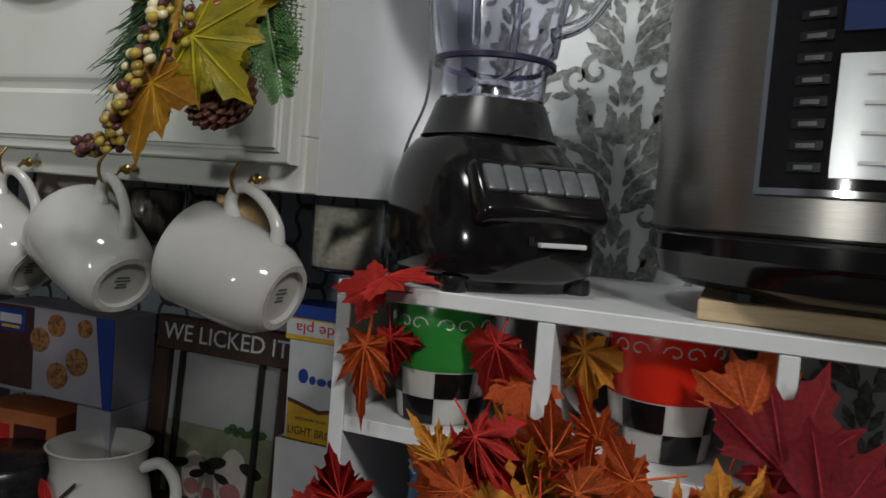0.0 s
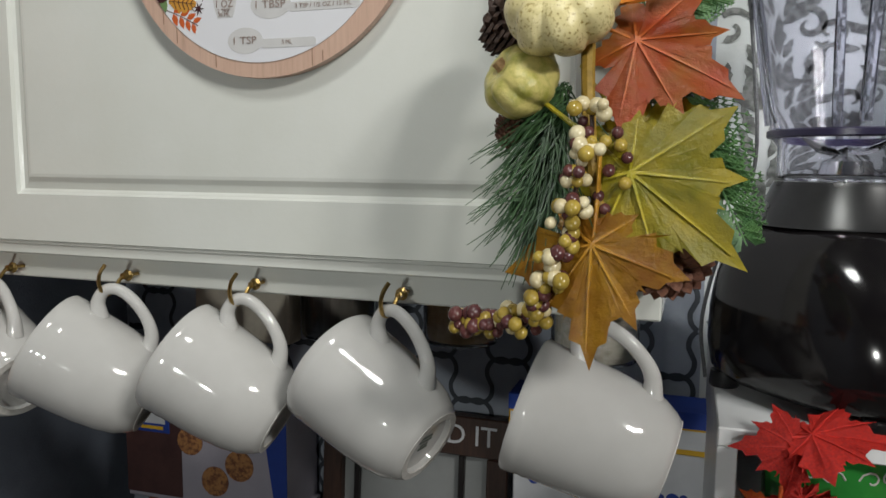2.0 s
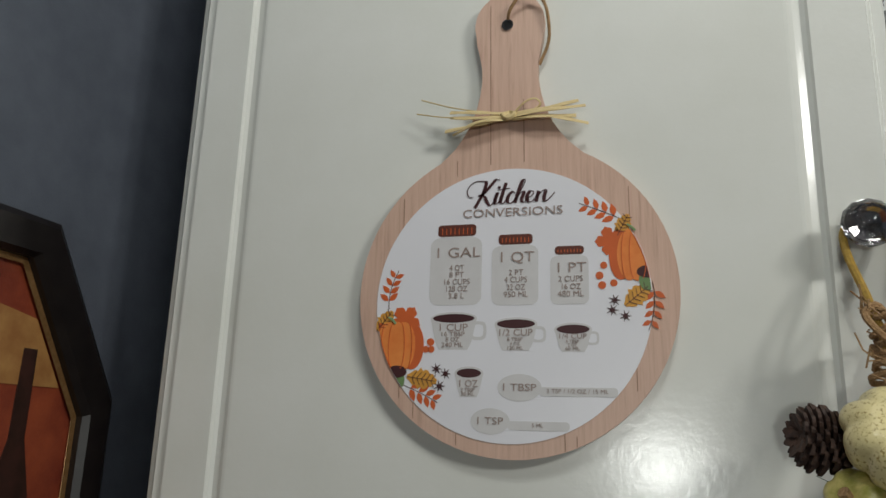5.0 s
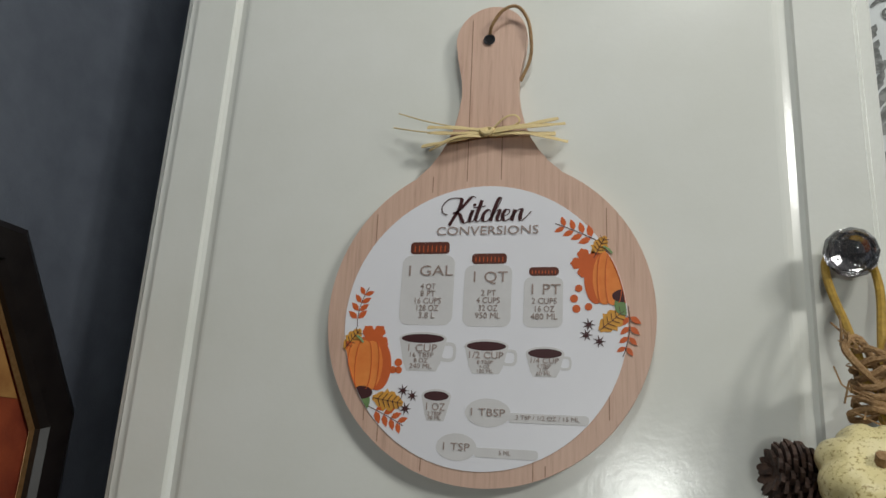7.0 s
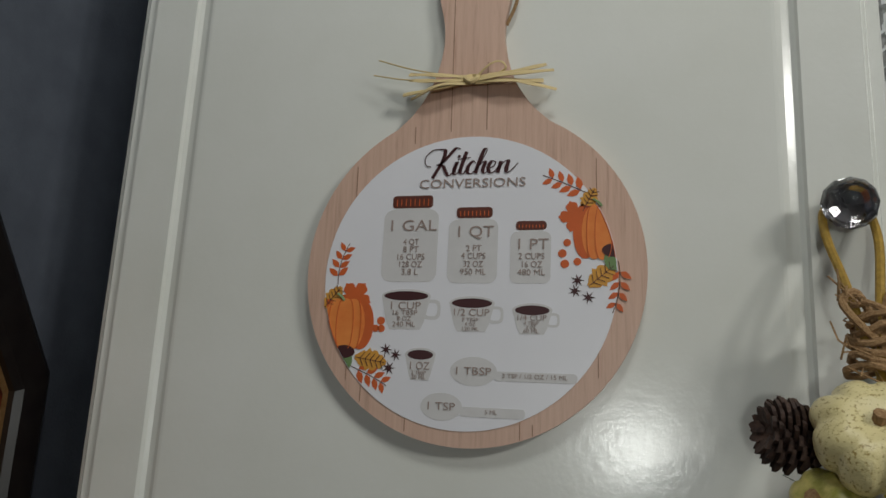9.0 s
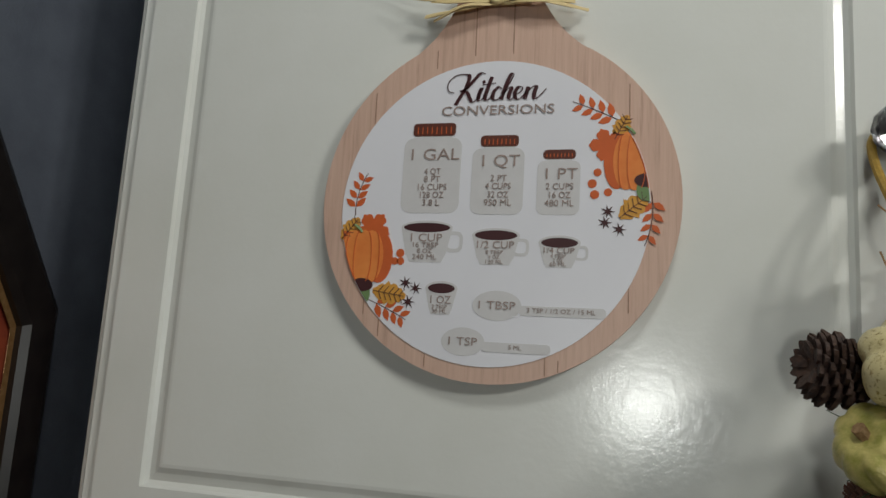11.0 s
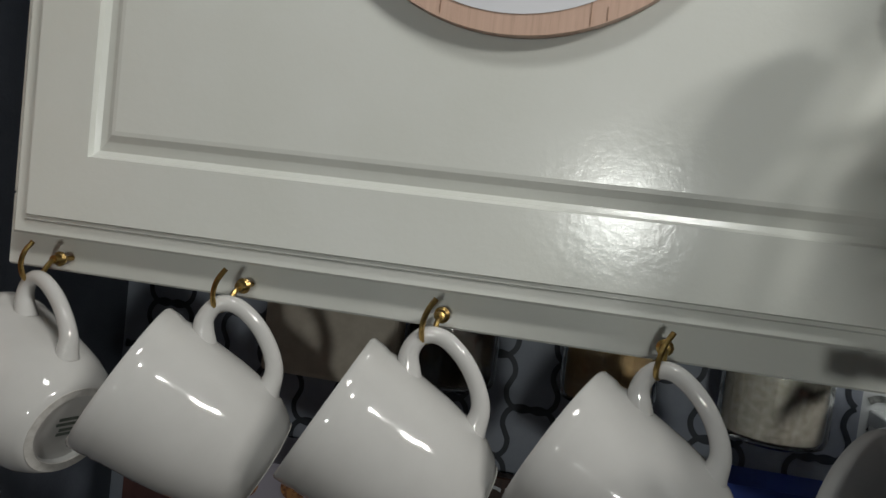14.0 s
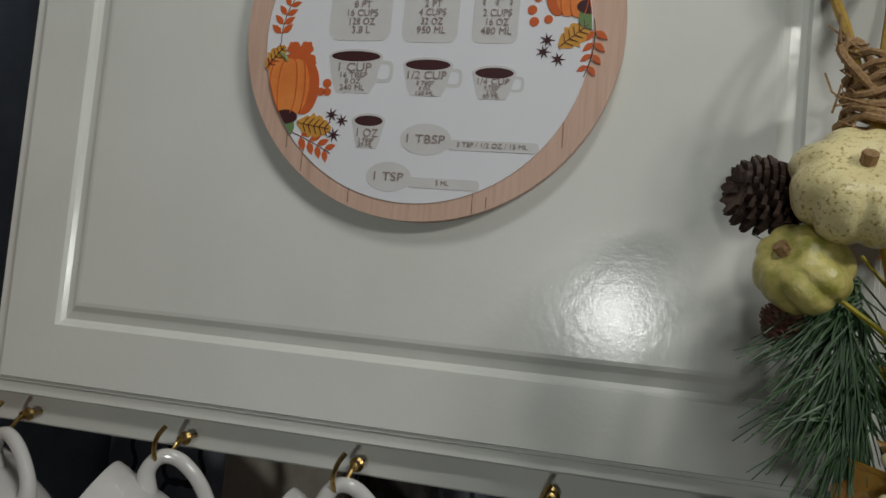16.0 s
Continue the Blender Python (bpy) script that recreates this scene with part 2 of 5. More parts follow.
def tube(bm, pts, radius, n=8, flat=1.0):
    """A round bar along points; radius may be a list; flat squeezes it."""
    pts = [Vector(q) for q in pts]
    rs = radius if isinstance(radius, (list, tuple)) else [radius] * len(pts)
    rings, side = [], None
    for i, q in enumerate(pts):
        d = (pts[min(i + 1, len(pts) - 1)] - pts[max(i - 1, 0)]).normalized()
        if side is None:
            side = d.orthogonal().normalized()
        side = (side - d * side.dot(d)).normalized()
        up = d.cross(side)
        rings.append([bm.verts.new(q + rs[i] * (side * math.cos(2 * math.pi * k / n) + up * (flat * math.sin(2 * math.pi * k / n)))) for k in range(n)])
    for a, b in zip(rings, rings[1:]):
        for k in range(n):
            bm.faces.new((a[k], a[(k + 1) % n], b[(k + 1) % n], b[k]))
    bm.faces.new(rings[0][::-1]), bm.faces.new(rings[-1])
    return bm


def slab(bm, outline, y0, y1):
    """A flat shape in x and z, from depth y0 to y1."""
    a = [bm.verts.new((x, y0, z)) for x, z in outline]
    b = [bm.verts.new((x, y1, z)) for x, z in outline]
    bm.faces.new(a), bm.faces.new(b[::-1])
    for k in range(len(a)):
        j = (k + 1) % len(a)
        bm.faces.new((a[k], b[k], b[j], a[j]))
    return bm


def ellipse(cx, cz, rx, rz, n=28, turn=0.0):
    c, s = math.cos(turn), math.sin(turn)
    return [(cx + rx * math.cos(a) * c - rz * math.sin(a) * s, cz + rx * math.cos(a) * s + rz * math.sin(a) * c) for a in (2 * math.pi * k / n for k in range(n))]


def letters(text, size, m, parent, material, width=None, shear=0.0, depth=0.0002, name="lettering", spacing=1.0, bold=0.0):
    """Words in the built-in font as a mesh, lying in local x and y, moved by m."""
    cu = bpy.data.curves.new("words", "FONT")
    cu.body, cu.size, cu.extrude, cu.shear, cu.align_x, cu.align_y = text, size, depth, shear, "CENTER", "CENTER"
    cu.space_character, cu.resolution_u, cu.offset = spacing, 3, bold
    ob = new("words", cu)
    dg = bpy.context.evaluated_depsgraph_get()
    me = bpy.data.meshes.new_from_object(ob.evaluated_get(dg))
    bpy.data.objects.remove(ob)
    if width and len(me.vertices):
        xs = [v.co.x for v in me.vertices]
        me.transform(Matrix.Diagonal((width / (max(xs) - min(xs)), 1, 1, 1)))
    me.transform(m)
    me.materials.clear()
    me.materials.append(material)
    out = new(name, me)
    out.parent = parent
    return out


def facing(x, y, z):
    """Stands words upright, read from the -y side."""
    return pose(x, y, z, 90, 0, 0)


# ---- setting ----
def wall(name, label, bm, material):
    ob = part(name, bm, material)
    return tagged(ob, label, "wall", "", "structure")


BACK = 0.31          # face of the wall behind the cabinet
LEFT = -0.412        # face of the side wall


QUAT_GROUND = surface("blue_grey_wallpaper", (0.33, 0.36, 0.42), (0.27, 0.30, 0.36), 0.5, scale=25, bump=0.1)
QUAT_LINE = surface("dark_lattice_print", (0.045, 0.052, 0.066), (0.03, 0.036, 0.046), 0.5, scale=60)
DAMASK_GROUND = surface("white_wallpaper", (0.66, 0.69, 0.69), (0.60, 0.63, 0.63), 0.35, scale=25, bump=0.1)
DAMASK_INK = surface("grey_damask_print", (0.10, 0.105, 0.10), (0.26, 0.27, 0.26), 0.45, scale=110, spread=(0.42, 0.6))

back_wall = wall("wall_back", "blue-grey lattice wallpaper behind the cabinet", boxed(-0.60, 0.30, BACK, BACK + 0.12, 0, 2.45), QUAT_GROUND)
back_wall_right = wall("wall_back_right", "white wallpaper with grey damask scrolls and leaves", boxed(0.30, 2.2, BACK, BACK + 0.12, 0, 2.45), DAMASK_GROUND)
wall("wall_left", "plain blue-grey painted side wall", boxed(LEFT - 0.12, LEFT, -3.0, BACK, 0, 2.45), BLUE_WALL)
wall("wall_right", "plain painted wall closing the room", boxed(2.2, 2.32, -3.0, BACK + 0.12, 0, 2.45), ROOM_WALL)
wall("wall_front", "plain painted wall closing the room", boxed(LEFT - 0.12, 2.32, -3.12, -3.0, 0, 2.45), ROOM_WALL)
tagged(part("floor", boxed(LEFT - 0.12, 2.32, -3.12, BACK + 0.12, -0.1, 0), FLOOR), "plain brown kitchen floor", "floor", "", "structure")
tagged(part("ceiling", boxed(LEFT - 0.12, 2.32, -3.12, BACK + 0.12, 2.45, 2.55), ROOM_WALL), "plain painted kitchen ceiling", "ceiling", "", "structure")


def lattice():
    """Interlocking four-lobed lattice lines printed on the wallpaper, as flat bands."""
    bm = bmesh.new()
    px, pz, hw = 0.084, 0.098, 0.0052
    for i in range(-1, 9):
        for j in range(0, 6):
            for sx in (-1, 1):
                for sz in (-1, 1):
                    # one shared edge, from the tile's upper or lower point to its side point
                    x0, z0 = -0.36 + i * px, 0.92 + j * pz + sz * pz / 2
                    dx, dz = sx * px / 2, -sz * pz / 2
                    ln = math.hypot(dx, dz)
                    n = Vector((-dz, dx)) / ln * (sx * sz)
                    row = []
                    for k in range(25):
                        t = k / 24
                        w = math.sin(2 * math.pi * t)
                        off = 0.20 * ln * math.copysign(abs(w) ** 0.55, w)
                        row.append(Vector((x0 + dx * t + n.x * off, z0 + dz * t + n.y * off)))
                    prev = None
                    for k, p in enumerate(row):
                        d = (row[min(k + 1, 24)] - row[max(k - 1, 0)]).normalized()
                        side = Vector((-d.y, d.x)) * hw / 2
                        y = BACK - 0.0006 - 0.0002 * (sx > 0) - 0.0004 * (sz > 0)
                        cur = [(p.x + s * side.x, y, p.y + s * side.y) for s in (-1, 1)]
                        if prev and min(c[0] for c in prev + cur) > LEFT + 0.001 and max(c[0] for c in prev + cur) < 0.299:
                            bm.faces.new([bm.verts.new(c) for c in (prev[0], cur[0], cur[1], prev[1])])
                        prev = cur
    return bm


tagged(part("lattice_print", lattice(), QUAT_LINE, back_wall), kind="stuff")
tagged(part("counter", boxed(LEFT, 2.2, -0.33, BACK, 0.82, 0.86, 0.006, 2), COUNTER), "dark speckled kitchen counter", "counter", "", "structure")
tagged(part("base_cabinet", boxed(LEFT, 2.2, -0.29, BACK, 0.0, 0.82), DARK_WOOD), "dark wooden base cabinets under the counter", "cabinet", "", "structure")

# ---- wall cabinet ----
def raised_door(x0, x1, z0, z1):
    """A door slab with a stepped edge, a flat frame and a raised field, front at y = 0."""
    bm = bmesh.new()
    # inset from the edge, depth of that ring
    steps = [(0.0, 0.019), (0.0, 0.006), (0.0015, 0.0045), (0.0085, 0.0045), (0.0095, 0.0025), (0.0115, 0.0025), (0.0125, 0.0),
             (0.0500, 0.0), (0.0515, 0.0030), (0.0545, 0.0046), (0.0600, 0.0030), (0.0640, 0.0006), (0.0665, 0.0002)]
    rings = [[bm.verts.new(c) for c in ((x0 + d, y, z0 + d), (x1 - d, y, z0 + d), (x1 - d, y, z1 - d), (x0 + d, y, z1 - d))] for d, y in steps]
    for a, b in zip(rings, rings[1:]):
        for k in range(4):
            bm.faces.new((a[k], a[(k + 1) % 4], b[(k + 1) % 4], b[k]))
    bm.faces.new(rings[-1]), bm.faces.new(rings[0][::-1])
    return bm


CX0, CX1, CZ0, CZ1 = -0.3045, 0.2690, 1.3285, 2.10
cabinet = thing("wall_cabinet", "white glossy painted wall cabinet with one panelled door", "cabinet")
body = boxed(CX0, CX0 + 0.016, 0.040, BACK - 0.001, CZ0, CZ1)
part("side_panel", body, WHITE_SIDE, cabinet)
part("side_panel", boxed(CX1 - 0.016, CX1, 0.040, BACK - 0.001, CZ0, CZ1), WHITE_SIDE, cabinet)
part("bottom_panel", boxed(CX0 + 0.016, CX1 - 0.016, 0.040, BACK - 0.001, CZ0 + 0.016, CZ0 + 0.032), WHITE_SIDE, cabinet)
part("top_panel", boxed(CX0 + 0.016, CX1 - 0.016, 0.040, BACK - 0.001, CZ1 - 0.016, CZ1), WHITE_SIDE, cabinet)
ff = bmesh.new()
box(ff, CX0, CX1, 0.0205, 0.040, CZ0, CZ0 + 0.045, 0.0012)
box(ff, CX0, CX1, 0.0205, 0.040, CZ1 - 0.045, CZ1, 0.0012)
box(ff, CX0, CX0 + 0.04, 0.0205, 0.040, CZ0 + 0.045, CZ1 - 0.045, 0.0012)
box(ff, CX1 - 0.04, CX1, 0.0205, 0.040, CZ0 + 0.045, CZ1 - 0.045, 0.0012)
part("face_frame", ff, WHITE_PAINT, cabinet)
door = part("door", raised_door(-0.2890, 0.2640, 1.3505, 2.085), WHITE_PAINT, cabinet)
KX, KZ = 0.2320, 1.6400


def knob_bm():
    prof = [(0, 0), (0.0062, 0.0), (0.0055, 0.003), (0.0045, 0.007), (0.0052, 0.010)]
    return lathe(prof, 20, m=pose(KX, 0.0, KZ, 90, 0, 0))


def crystal_bm():
    bm = lathe([(0, 0.009), (0.008, 0.0092), (0.0135, 0.0135), (0.0162, 0.0195), (0.0150, 0.0240), (0.0118, 0.0285), (0.0075, 0.0315), (0, 0.0325)], 12, m=pose(KX, 0.0, KZ, 90, 0, 0))
    return bm


knob = part("knob_base", knob_bm(), CHROME, door, "chrome knob base", True)
part("crystal_knob", crystal_bm(), CRYSTAL, door, "faceted clear crystal knob")
# Chrome cone added inside the crystal as a reflector to brighten its facets.
part("knob_foil", lathe([(0, 0.0112), (0.0085, 0.0114), (0.0138, 0.0165), (0.0120, 0.0180), (0.0070, 0.0140), (0, 0.0130)], 8, m=pose(KX, 0.0, KZ, 90, 0, 0)), CHROME, door)


# ---- cup hooks and hanging mugs ----
def hook_thing(hx):
    h = thing("cup_hook", "small worn brass cup hook under the cabinet", "hook", pose(hx, 0, CZ0), "cup hooks under the cabinet")
    bm = bmesh.new()
    tube(bm, smooth_path([(0.0035, 0.021, 0.0090), (0.0035, 0.008, 0.0090), (0.0032, 0.002, 0.0075), (0.0020, -0.003, 0.0010), (0.0005, -0.0075, -0.0035), (-0.0015, -0.0125, -0.0015), (-0.0015, -0.0160, 0.0060), (0.0005, -0.0165, 0.0140), (0.0040, -0.0145, 0.0205)], 4), 0.0015, 8)
    part("hook_wire", bm, BRASS, h, "", True)
    part("collar", lathe([(0, 0), (0.0042, 0), (0.0046, 0.0015), (0.0030, 0.0030), (0.0026, 0.007), (0, 0.0075)], 14, m=pose(0.0035, 0.0105, 0.0090, 90, 0, 0)), BRASS, h, "", True)
    return h


MUG_H, MUG_R = 0.088, 0.0415
MUG_SCALE = 1.03


def mug_parts(root, glaze, foot=True):
    R, H = MUG_R, MUG_H
    prof = [(0, 0.004), (0.020, 0.004), (0.0215, 0.0), (0.0250, 0.0), (0.0285, 0.0040), (0.0332, 0.012), (0.0364, 0.024), (0.0386, 0.040), (0.0397, 0.056), (0.0402, 0.070), (0.0408, 0.0735), (0.0404, 0.0765), (0.0412, 0.0800), (R, 0.0865), (R - 0.0012, H), (R - 0.0034, 0.0865),
            (0.0362, 0.070), (0.0345, 0.050), (0.0328, 0.030), (0.028, 0.012), (0.018, 0.0075), (0, 0.007)]
    part("cup", lathe(prof, 56), glaze, root, "", True, 50)
    bm = bmesh.new()
    path = smooth_path([(0.0365, 0, 0.0625), (0.0470, 0, 0.0690), (0.0572, 0, 0.0680), (0.0620, 0, 0.0595), (0.0598, 0, 0.0460), (0.0530, 0, 0.0330), (0.0440, 0, 0.0240), (0.0325, 0, 0.0205)], 5)
    n = len(path)
    tube(bm, path, [0.0043 + 0.0026 * (abs(k / (n - 1) - 0.5) * 2) ** 4 for k in range(n)], 12)
    part("handle", bm, glaze, root, "", True)
    if foot:
        part("foot_ring", lathe([(0.0205, -0.0002), (0.0252, -0.0002), (0.0252, 0.001), (0.0205, 0.001)], 40, True), CHINA_FOOT, root)
        bm = bmesh.new()
        for k, (w, dz) in enumerate(((0.011, 0.0045), (0.013, 0.0015), (0.008, -0.0018), (0.010, -0.0045))):
            box(bm, dz - 0.0008, dz + 0.0008, -w / 2, w / 2, 0.0036, 0.0042)
        part("maker_stamp", bm, STAMP, root, "small printed grey maker's stamp")


def hanging(hx, turn, down, swing=0.0):
    """Pose of a mug whose handle rides on the hook at hx; its foot points right, turned towards the room by turn."""
    b = Vector((math.cos(radians(turn)) * math.cos(radians(down)), -math.sin(radians(turn)) * math.cos(radians(down)), -math.sin(radians(down))))
    z = -b
    x = Vector((0, 0, 1))
    x = (x - z * x.dot(z)).normalized()
    x = Matrix.Rotation(radians(swing), 3, z) @ x
    y = z.cross(x)
    rotm = Matrix((x, y, z)).transposed()
    grip = Vector((hx + 0.0005, -0.0085, CZ0 - 0.0050))
    org = grip - rotm @ Vector((0.0560, 0, 0.0660)) * MUG_SCALE
    m = rotm.to_4x4() @ Matrix.Scale(MUG_SCALE, 4)
    m.translation = org
    return m


HOOKS = ((-0.262, 18, 16, 2), (-0.142, -20, 29, 0), (-0.0250, -9, 29, 0), (0.0925, 14, 27, 0), (0.2285, 0, 17, 0))
first = None
for hx, turn, down, swing in HOOKS:
    hook_thing(hx)
    m = hanging(hx, turn, down, swing)
    if first is None:
        first = thing("mug", "plain glossy white china mug hanging by its handle", "mug", m, "white mugs on hooks")
        mug_parts(first, CHINA)
    else:
        copy_thing(first, m)


# ---- jars under the cabinet ----
def spice_jar(x, y, z0, r, fill, label):
    j = thing("spice_jar", label, "jar", pose(x, y, z0), "jars hung under the cabinet")
    h = CZ0 + 0.016 - z0
    prof = [(0, 0.0), (r * 0.8, 0.0), (r * 0.96, 0.003), (r, 0.009), (r, h - 0.022), (r * 0.9, h - 0.014), (r * 0.9, h - 0.0105), (r * 0.84, h - 0.0105), (r * 0.84, h - 0.015), (r - 0.0025, h - 0.023), (r - 0.0025, 0.010), (r * 0.9, 0.005), (0, 0.004)]
    g = part("glass_body", lathe(prof, 36), JAR_GLASS, j, "clear glass", True)
    clear_of([g])
    part("contents", lathe([(0, 0.006), (r * 0.88, 0.006), (r - 0.0035, 0.011), (r - 0.0035, h * 0.72), (0, h * 0.74)], 28), fill, j)
    part("lid", lathe([(0, h), (r * 0.95, h), (r * 0.97, h - 0.002), (r * 0.97, h - 0.0102), (0, h - 0.0102)], 28), STEEL, j, "brushed metal lid")
    return j


spice_jar(0.080, 0.205, 1.257, 0.037, CORK, "round glass jar of tan spice under the cabinet")
spice_jar(0.205, 0.215, 1.248, 0.040, SPICE_GREY, "round glass jar with pale grey spice residue under the cabinet")
spice_jar(-0.045, 0.195, 1.255, 0.038, SPICE_DARK, "round glass jar of dark spice under the cabinet")
tag = thing("paper_packet", "folded cream paper packet hanging under the cabinet", "packet", pose(-0.135, 0.17, 1.250))
bm = boxed(-0.055, 0.055, -0.012, 0.012, 0.0, 0.099, 0.004, 2)
part("packet_body", bm, PAPER, tag)
part("folded_flap", boxed(-0.0545, 0.0545, -0.0145, -0.0123, 0.055, 0.098, 0.0008), PAPER, tag, "folded cream paper flap")


# ---- cutting-board sign on the door ----
sign = thing("cutting_board_sign", "pale wooden cutting-board sign with printed kitchen conversions, on the cabinet door", "sign", Matrix.Translation((0.0006, 0, 1.6018)) @ pose(0, 0, 0, 0, -0.8, 0) @ Matrix.Translation((0, 0, -1.6)))
half = [(0.1162 * math.cos(a), 1.6 + 0.1162 * math.sin(a)) for a in (math.radians(d) for d in range(-90, 64, 4))]
half += [(0.0440, 1.7125), (0.0375, 1.7210), (0.0310, 1.7320), (0.0265, 1.7440), (0.0235, 1.7560), (0.0218, 1.7680), (0.0220, 1.7800), (0.0240, 1.7910), (0.0262, 1.8010)]
half += [(0.0278 * math.cos(a), 1.8160 + 0.0285 * math.sin(a)) for a in (math.radians(d) for d in range(-15, 90, 10))]
outline = half + [(-x, z) for x, z in reversed(half[1:])]
bm = slab(bmesh.new(), outline, -0.0085, -0.0020)
board = part("board", bm, BOARD_WOOD, sign)
for x, z0, z1 in ((-0.083, 1.525, 1.676), (-0.040, 1.493, 1.507), (-0.041, 1.6915, 1.704), (0.085, 1.530, 1.674), (0.036, 1.490, 1.504), (-0.0150, 1.699, 1.834), (0.0105, 1.699, 1.75), (0.044, 1.493, 1.500), (-0.072, 1.511, 1.53)):
    part("plank_joint", boxed(x - 0.0003, x + 0.0003, -0.0088, -0.0080, z0, z1), JOINT_BROWN, board)
disc = part("printed_disc", slab(bmesh.new(), ellipse(-0.0015, 1.596, 0.1000, 0.1000, 96), -0.0091, -0.0083), SIGN_WHITE, sign, "white printed disc")
disc.matrix_basis = sign.matrix_basis.inverted()
bm = lathe([(0.0033, 0), (0.0047, 0), (0.0047, 0.0012), (0.0033, 0.0012)], 24, True, pose(-0.0015, -0.0085, 1.8150, 90, 0, 0))
part("eyelet", bm, CHROME, sign, "small metal eyelet")
# Black disc put in for the shade within the eyelet; the board isn't pierced.
part("hole", lathe([(0, 0), (0.0033, 0), (0.0033, 0.0006), (0, 0.0006)], 20, m=pose(-0.0015, -0.0085, 1.8150, 90, 0, 0)), BLACK_SATIN, sign)
bm = tube(bmesh.new(), smooth_path([(-0.0012, -0.009, 1.8200), (0.0015, -0.014, 1.8250), (0.010, -0.0165, 1.8350), (0.021, -0.0165, 1.8370), (0.0290, -0.014, 1.8260), (0.0315, -0.012, 1.808), (0.0300, -0.008, 1.795), (0.0225, -0.004, 1.780)], 6), 0.0013, 7)
part("twine_loop", bm, TWINE, sign, "jute twine loop", True)

# raffia bow
rnd = random.Random(4)


def strand(*a):
    bm = tube(bmesh.new(), *a)
    bmesh.ops.translate(bm, vec=(0.0, 0.0, -0.007), verts=bm.verts)
    part("raffia_strand", bm, RAFFIA, sign, "straw-coloured raffia strand", True)


for k, (x0, z0, x1, z1) in enumerate(((-0.046, 1.7455, 0.0, 1.7430), (-0.050, 1.7345, 0.0, 1.7415), (-0.046, 1.7500, 0.002, 1.7440), (-0.044, 1.7310, 0.0, 1.7400), (0.0, 1.742, 0.057, 1.7455), (0.0, 1.741, 0.050, 1.7380), (0.0, 1.744, 0.052, 1.7500), (0.002, 1.740, 0.059, 1.7310))):
    mid = ((x0 + x1) / 2, -0.0150 - 0.004 * rnd.random(), (z0 + z1) / 2 + (rnd.random() - 0.5) * 0.006)
    strand(smooth_path([(x0, -0.0125, z0), mid, (x1, -0.012, z1)], 6), [0.0021 + 0.0011 * math.sin(k + j * 0.5) ** 2 for j in range(13)], 6, 0.35)
strand(smooth_path([(0.002, -0.013, 1.743), (0.013, -0.016, 1.7515), (0.021, -0.016, 1.7530), (0.0235, -0.014, 1.7480), (0.010, -0.013, 1.7430), (0.001, -0.012, 1.7420)], 5), 0.0012, 6, 0.5)
strand(smooth_path([(0.0, -0.0100, 1.7465), (-0.0045, -0.015, 1.7430), (0.0, -0.0165, 1.7390), (0.0045, -0.0150, 1.7430), (0.0, -0.0100, 1.7465)], 5), 0.0017, 6)
for x0, z0, x1, z1 in ((-0.022, 1.748, -0.0700, 1.7630), (-0.030, 1.744, -0.0735, 1.7515)):
    strand(smooth_path([(x0, -0.0125, z0), ((x0 + x1) / 2, -0.015, (z0 + z1) / 2 - 0.002), (x1, -0.013, z1)], 6), 0.00055, 5)


def BX(c):
    return (c - 449) * 0.000277


def BZ(c):
    return 1.649 - (c - 190) * 0.000277


def ink(name, outlines, material, lift, parent=None, label=""):
    bm = bmesh.new()
    for o in outlines:
        slab(bm, o, -0.0091 - lift, -0.0087)
    return part(name, bm, material, parent or disc, label)


def words(text, cx, cy, w, h, material=None, shear=0.0, bold=0.0):
    """Words centred at (cx, cy) in sheet units, w wide, with capitals h tall."""
    letters(text, h * 0.000277 / 0.70, facing(BX(cx), -0.0097, BZ(cy)), disc, material or INK_TEXT, w * 0.000277, shear, 0.0001, "lettering", 1.0, bold)




def brush(strokes):
    """Calligraphic strokes in sheet units: thick going down, thin going up."""
    bm = bmesh.new()
    for st in strokes:
        pts = smooth_path([(x, 0, y) for x, y in st], 7)
        prev = None
        for a, b in zip(pts, pts[1:] + [2 * pts[-1] - pts[-2]]):
            d = b - a
            if d.length < 1e-6:
                continue
            d.normalize()
            w = 1.3 + 3.6 * max(0, d.z) ** 1.3
            n = Vector((-d.z, 0, d.x))
            cur = [(BX(a.x + s * n.x * w), BZ(a.z + s * n.z * w)) for s in (-1, 1)]
            if prev:
                y = -0.0097
                bm.faces.new([bm.verts.new((q[0], y, q[1])) for q in (prev[0], cur[0], cur[1], prev[1])])
            prev = cur
    return bm


SCRIPT = [
    [(345, 98), (331, 92), (330, 72), (348, 54), (372, 52), (381, 58), (374, 85), (360, 110), (350, 128)],
    [(420, 52), (408, 50), (392, 68), (374, 88), (362, 94), (376, 96), (384, 112), (392, 122), (404, 112)],
    [(404, 112), (410, 92), (412, 88), (406, 106), (406, 118), (414, 116), (424, 102)],
    [(436, 60), (426, 92), (421, 112), (428, 118), (438, 106)], [(414, 80), (428, 78), (446, 76)],
    [(460, 92), (454, 86), (442, 98), (440, 114), (450, 118), (464, 104)],
    [(464, 104), (482, 72), (488, 56), (480, 58), (468, 90), (460, 118)], [(463, 108), (476, 90), (484, 90), (478, 110), (484, 118), (494, 106)],
    [(494, 106), (506, 100), (510, 90), (500, 88), (492, 104), (498, 118), (510, 112), (520, 98)],
    [(524, 88), (516, 118)], [(518, 108), (532, 90), (542, 88), (538, 106), (540, 118), (552, 110), (566, 94)],
]
part("script_lettering", brush(SCRIPT), INK_DARK, disc, "dark brown script word Kitchen")
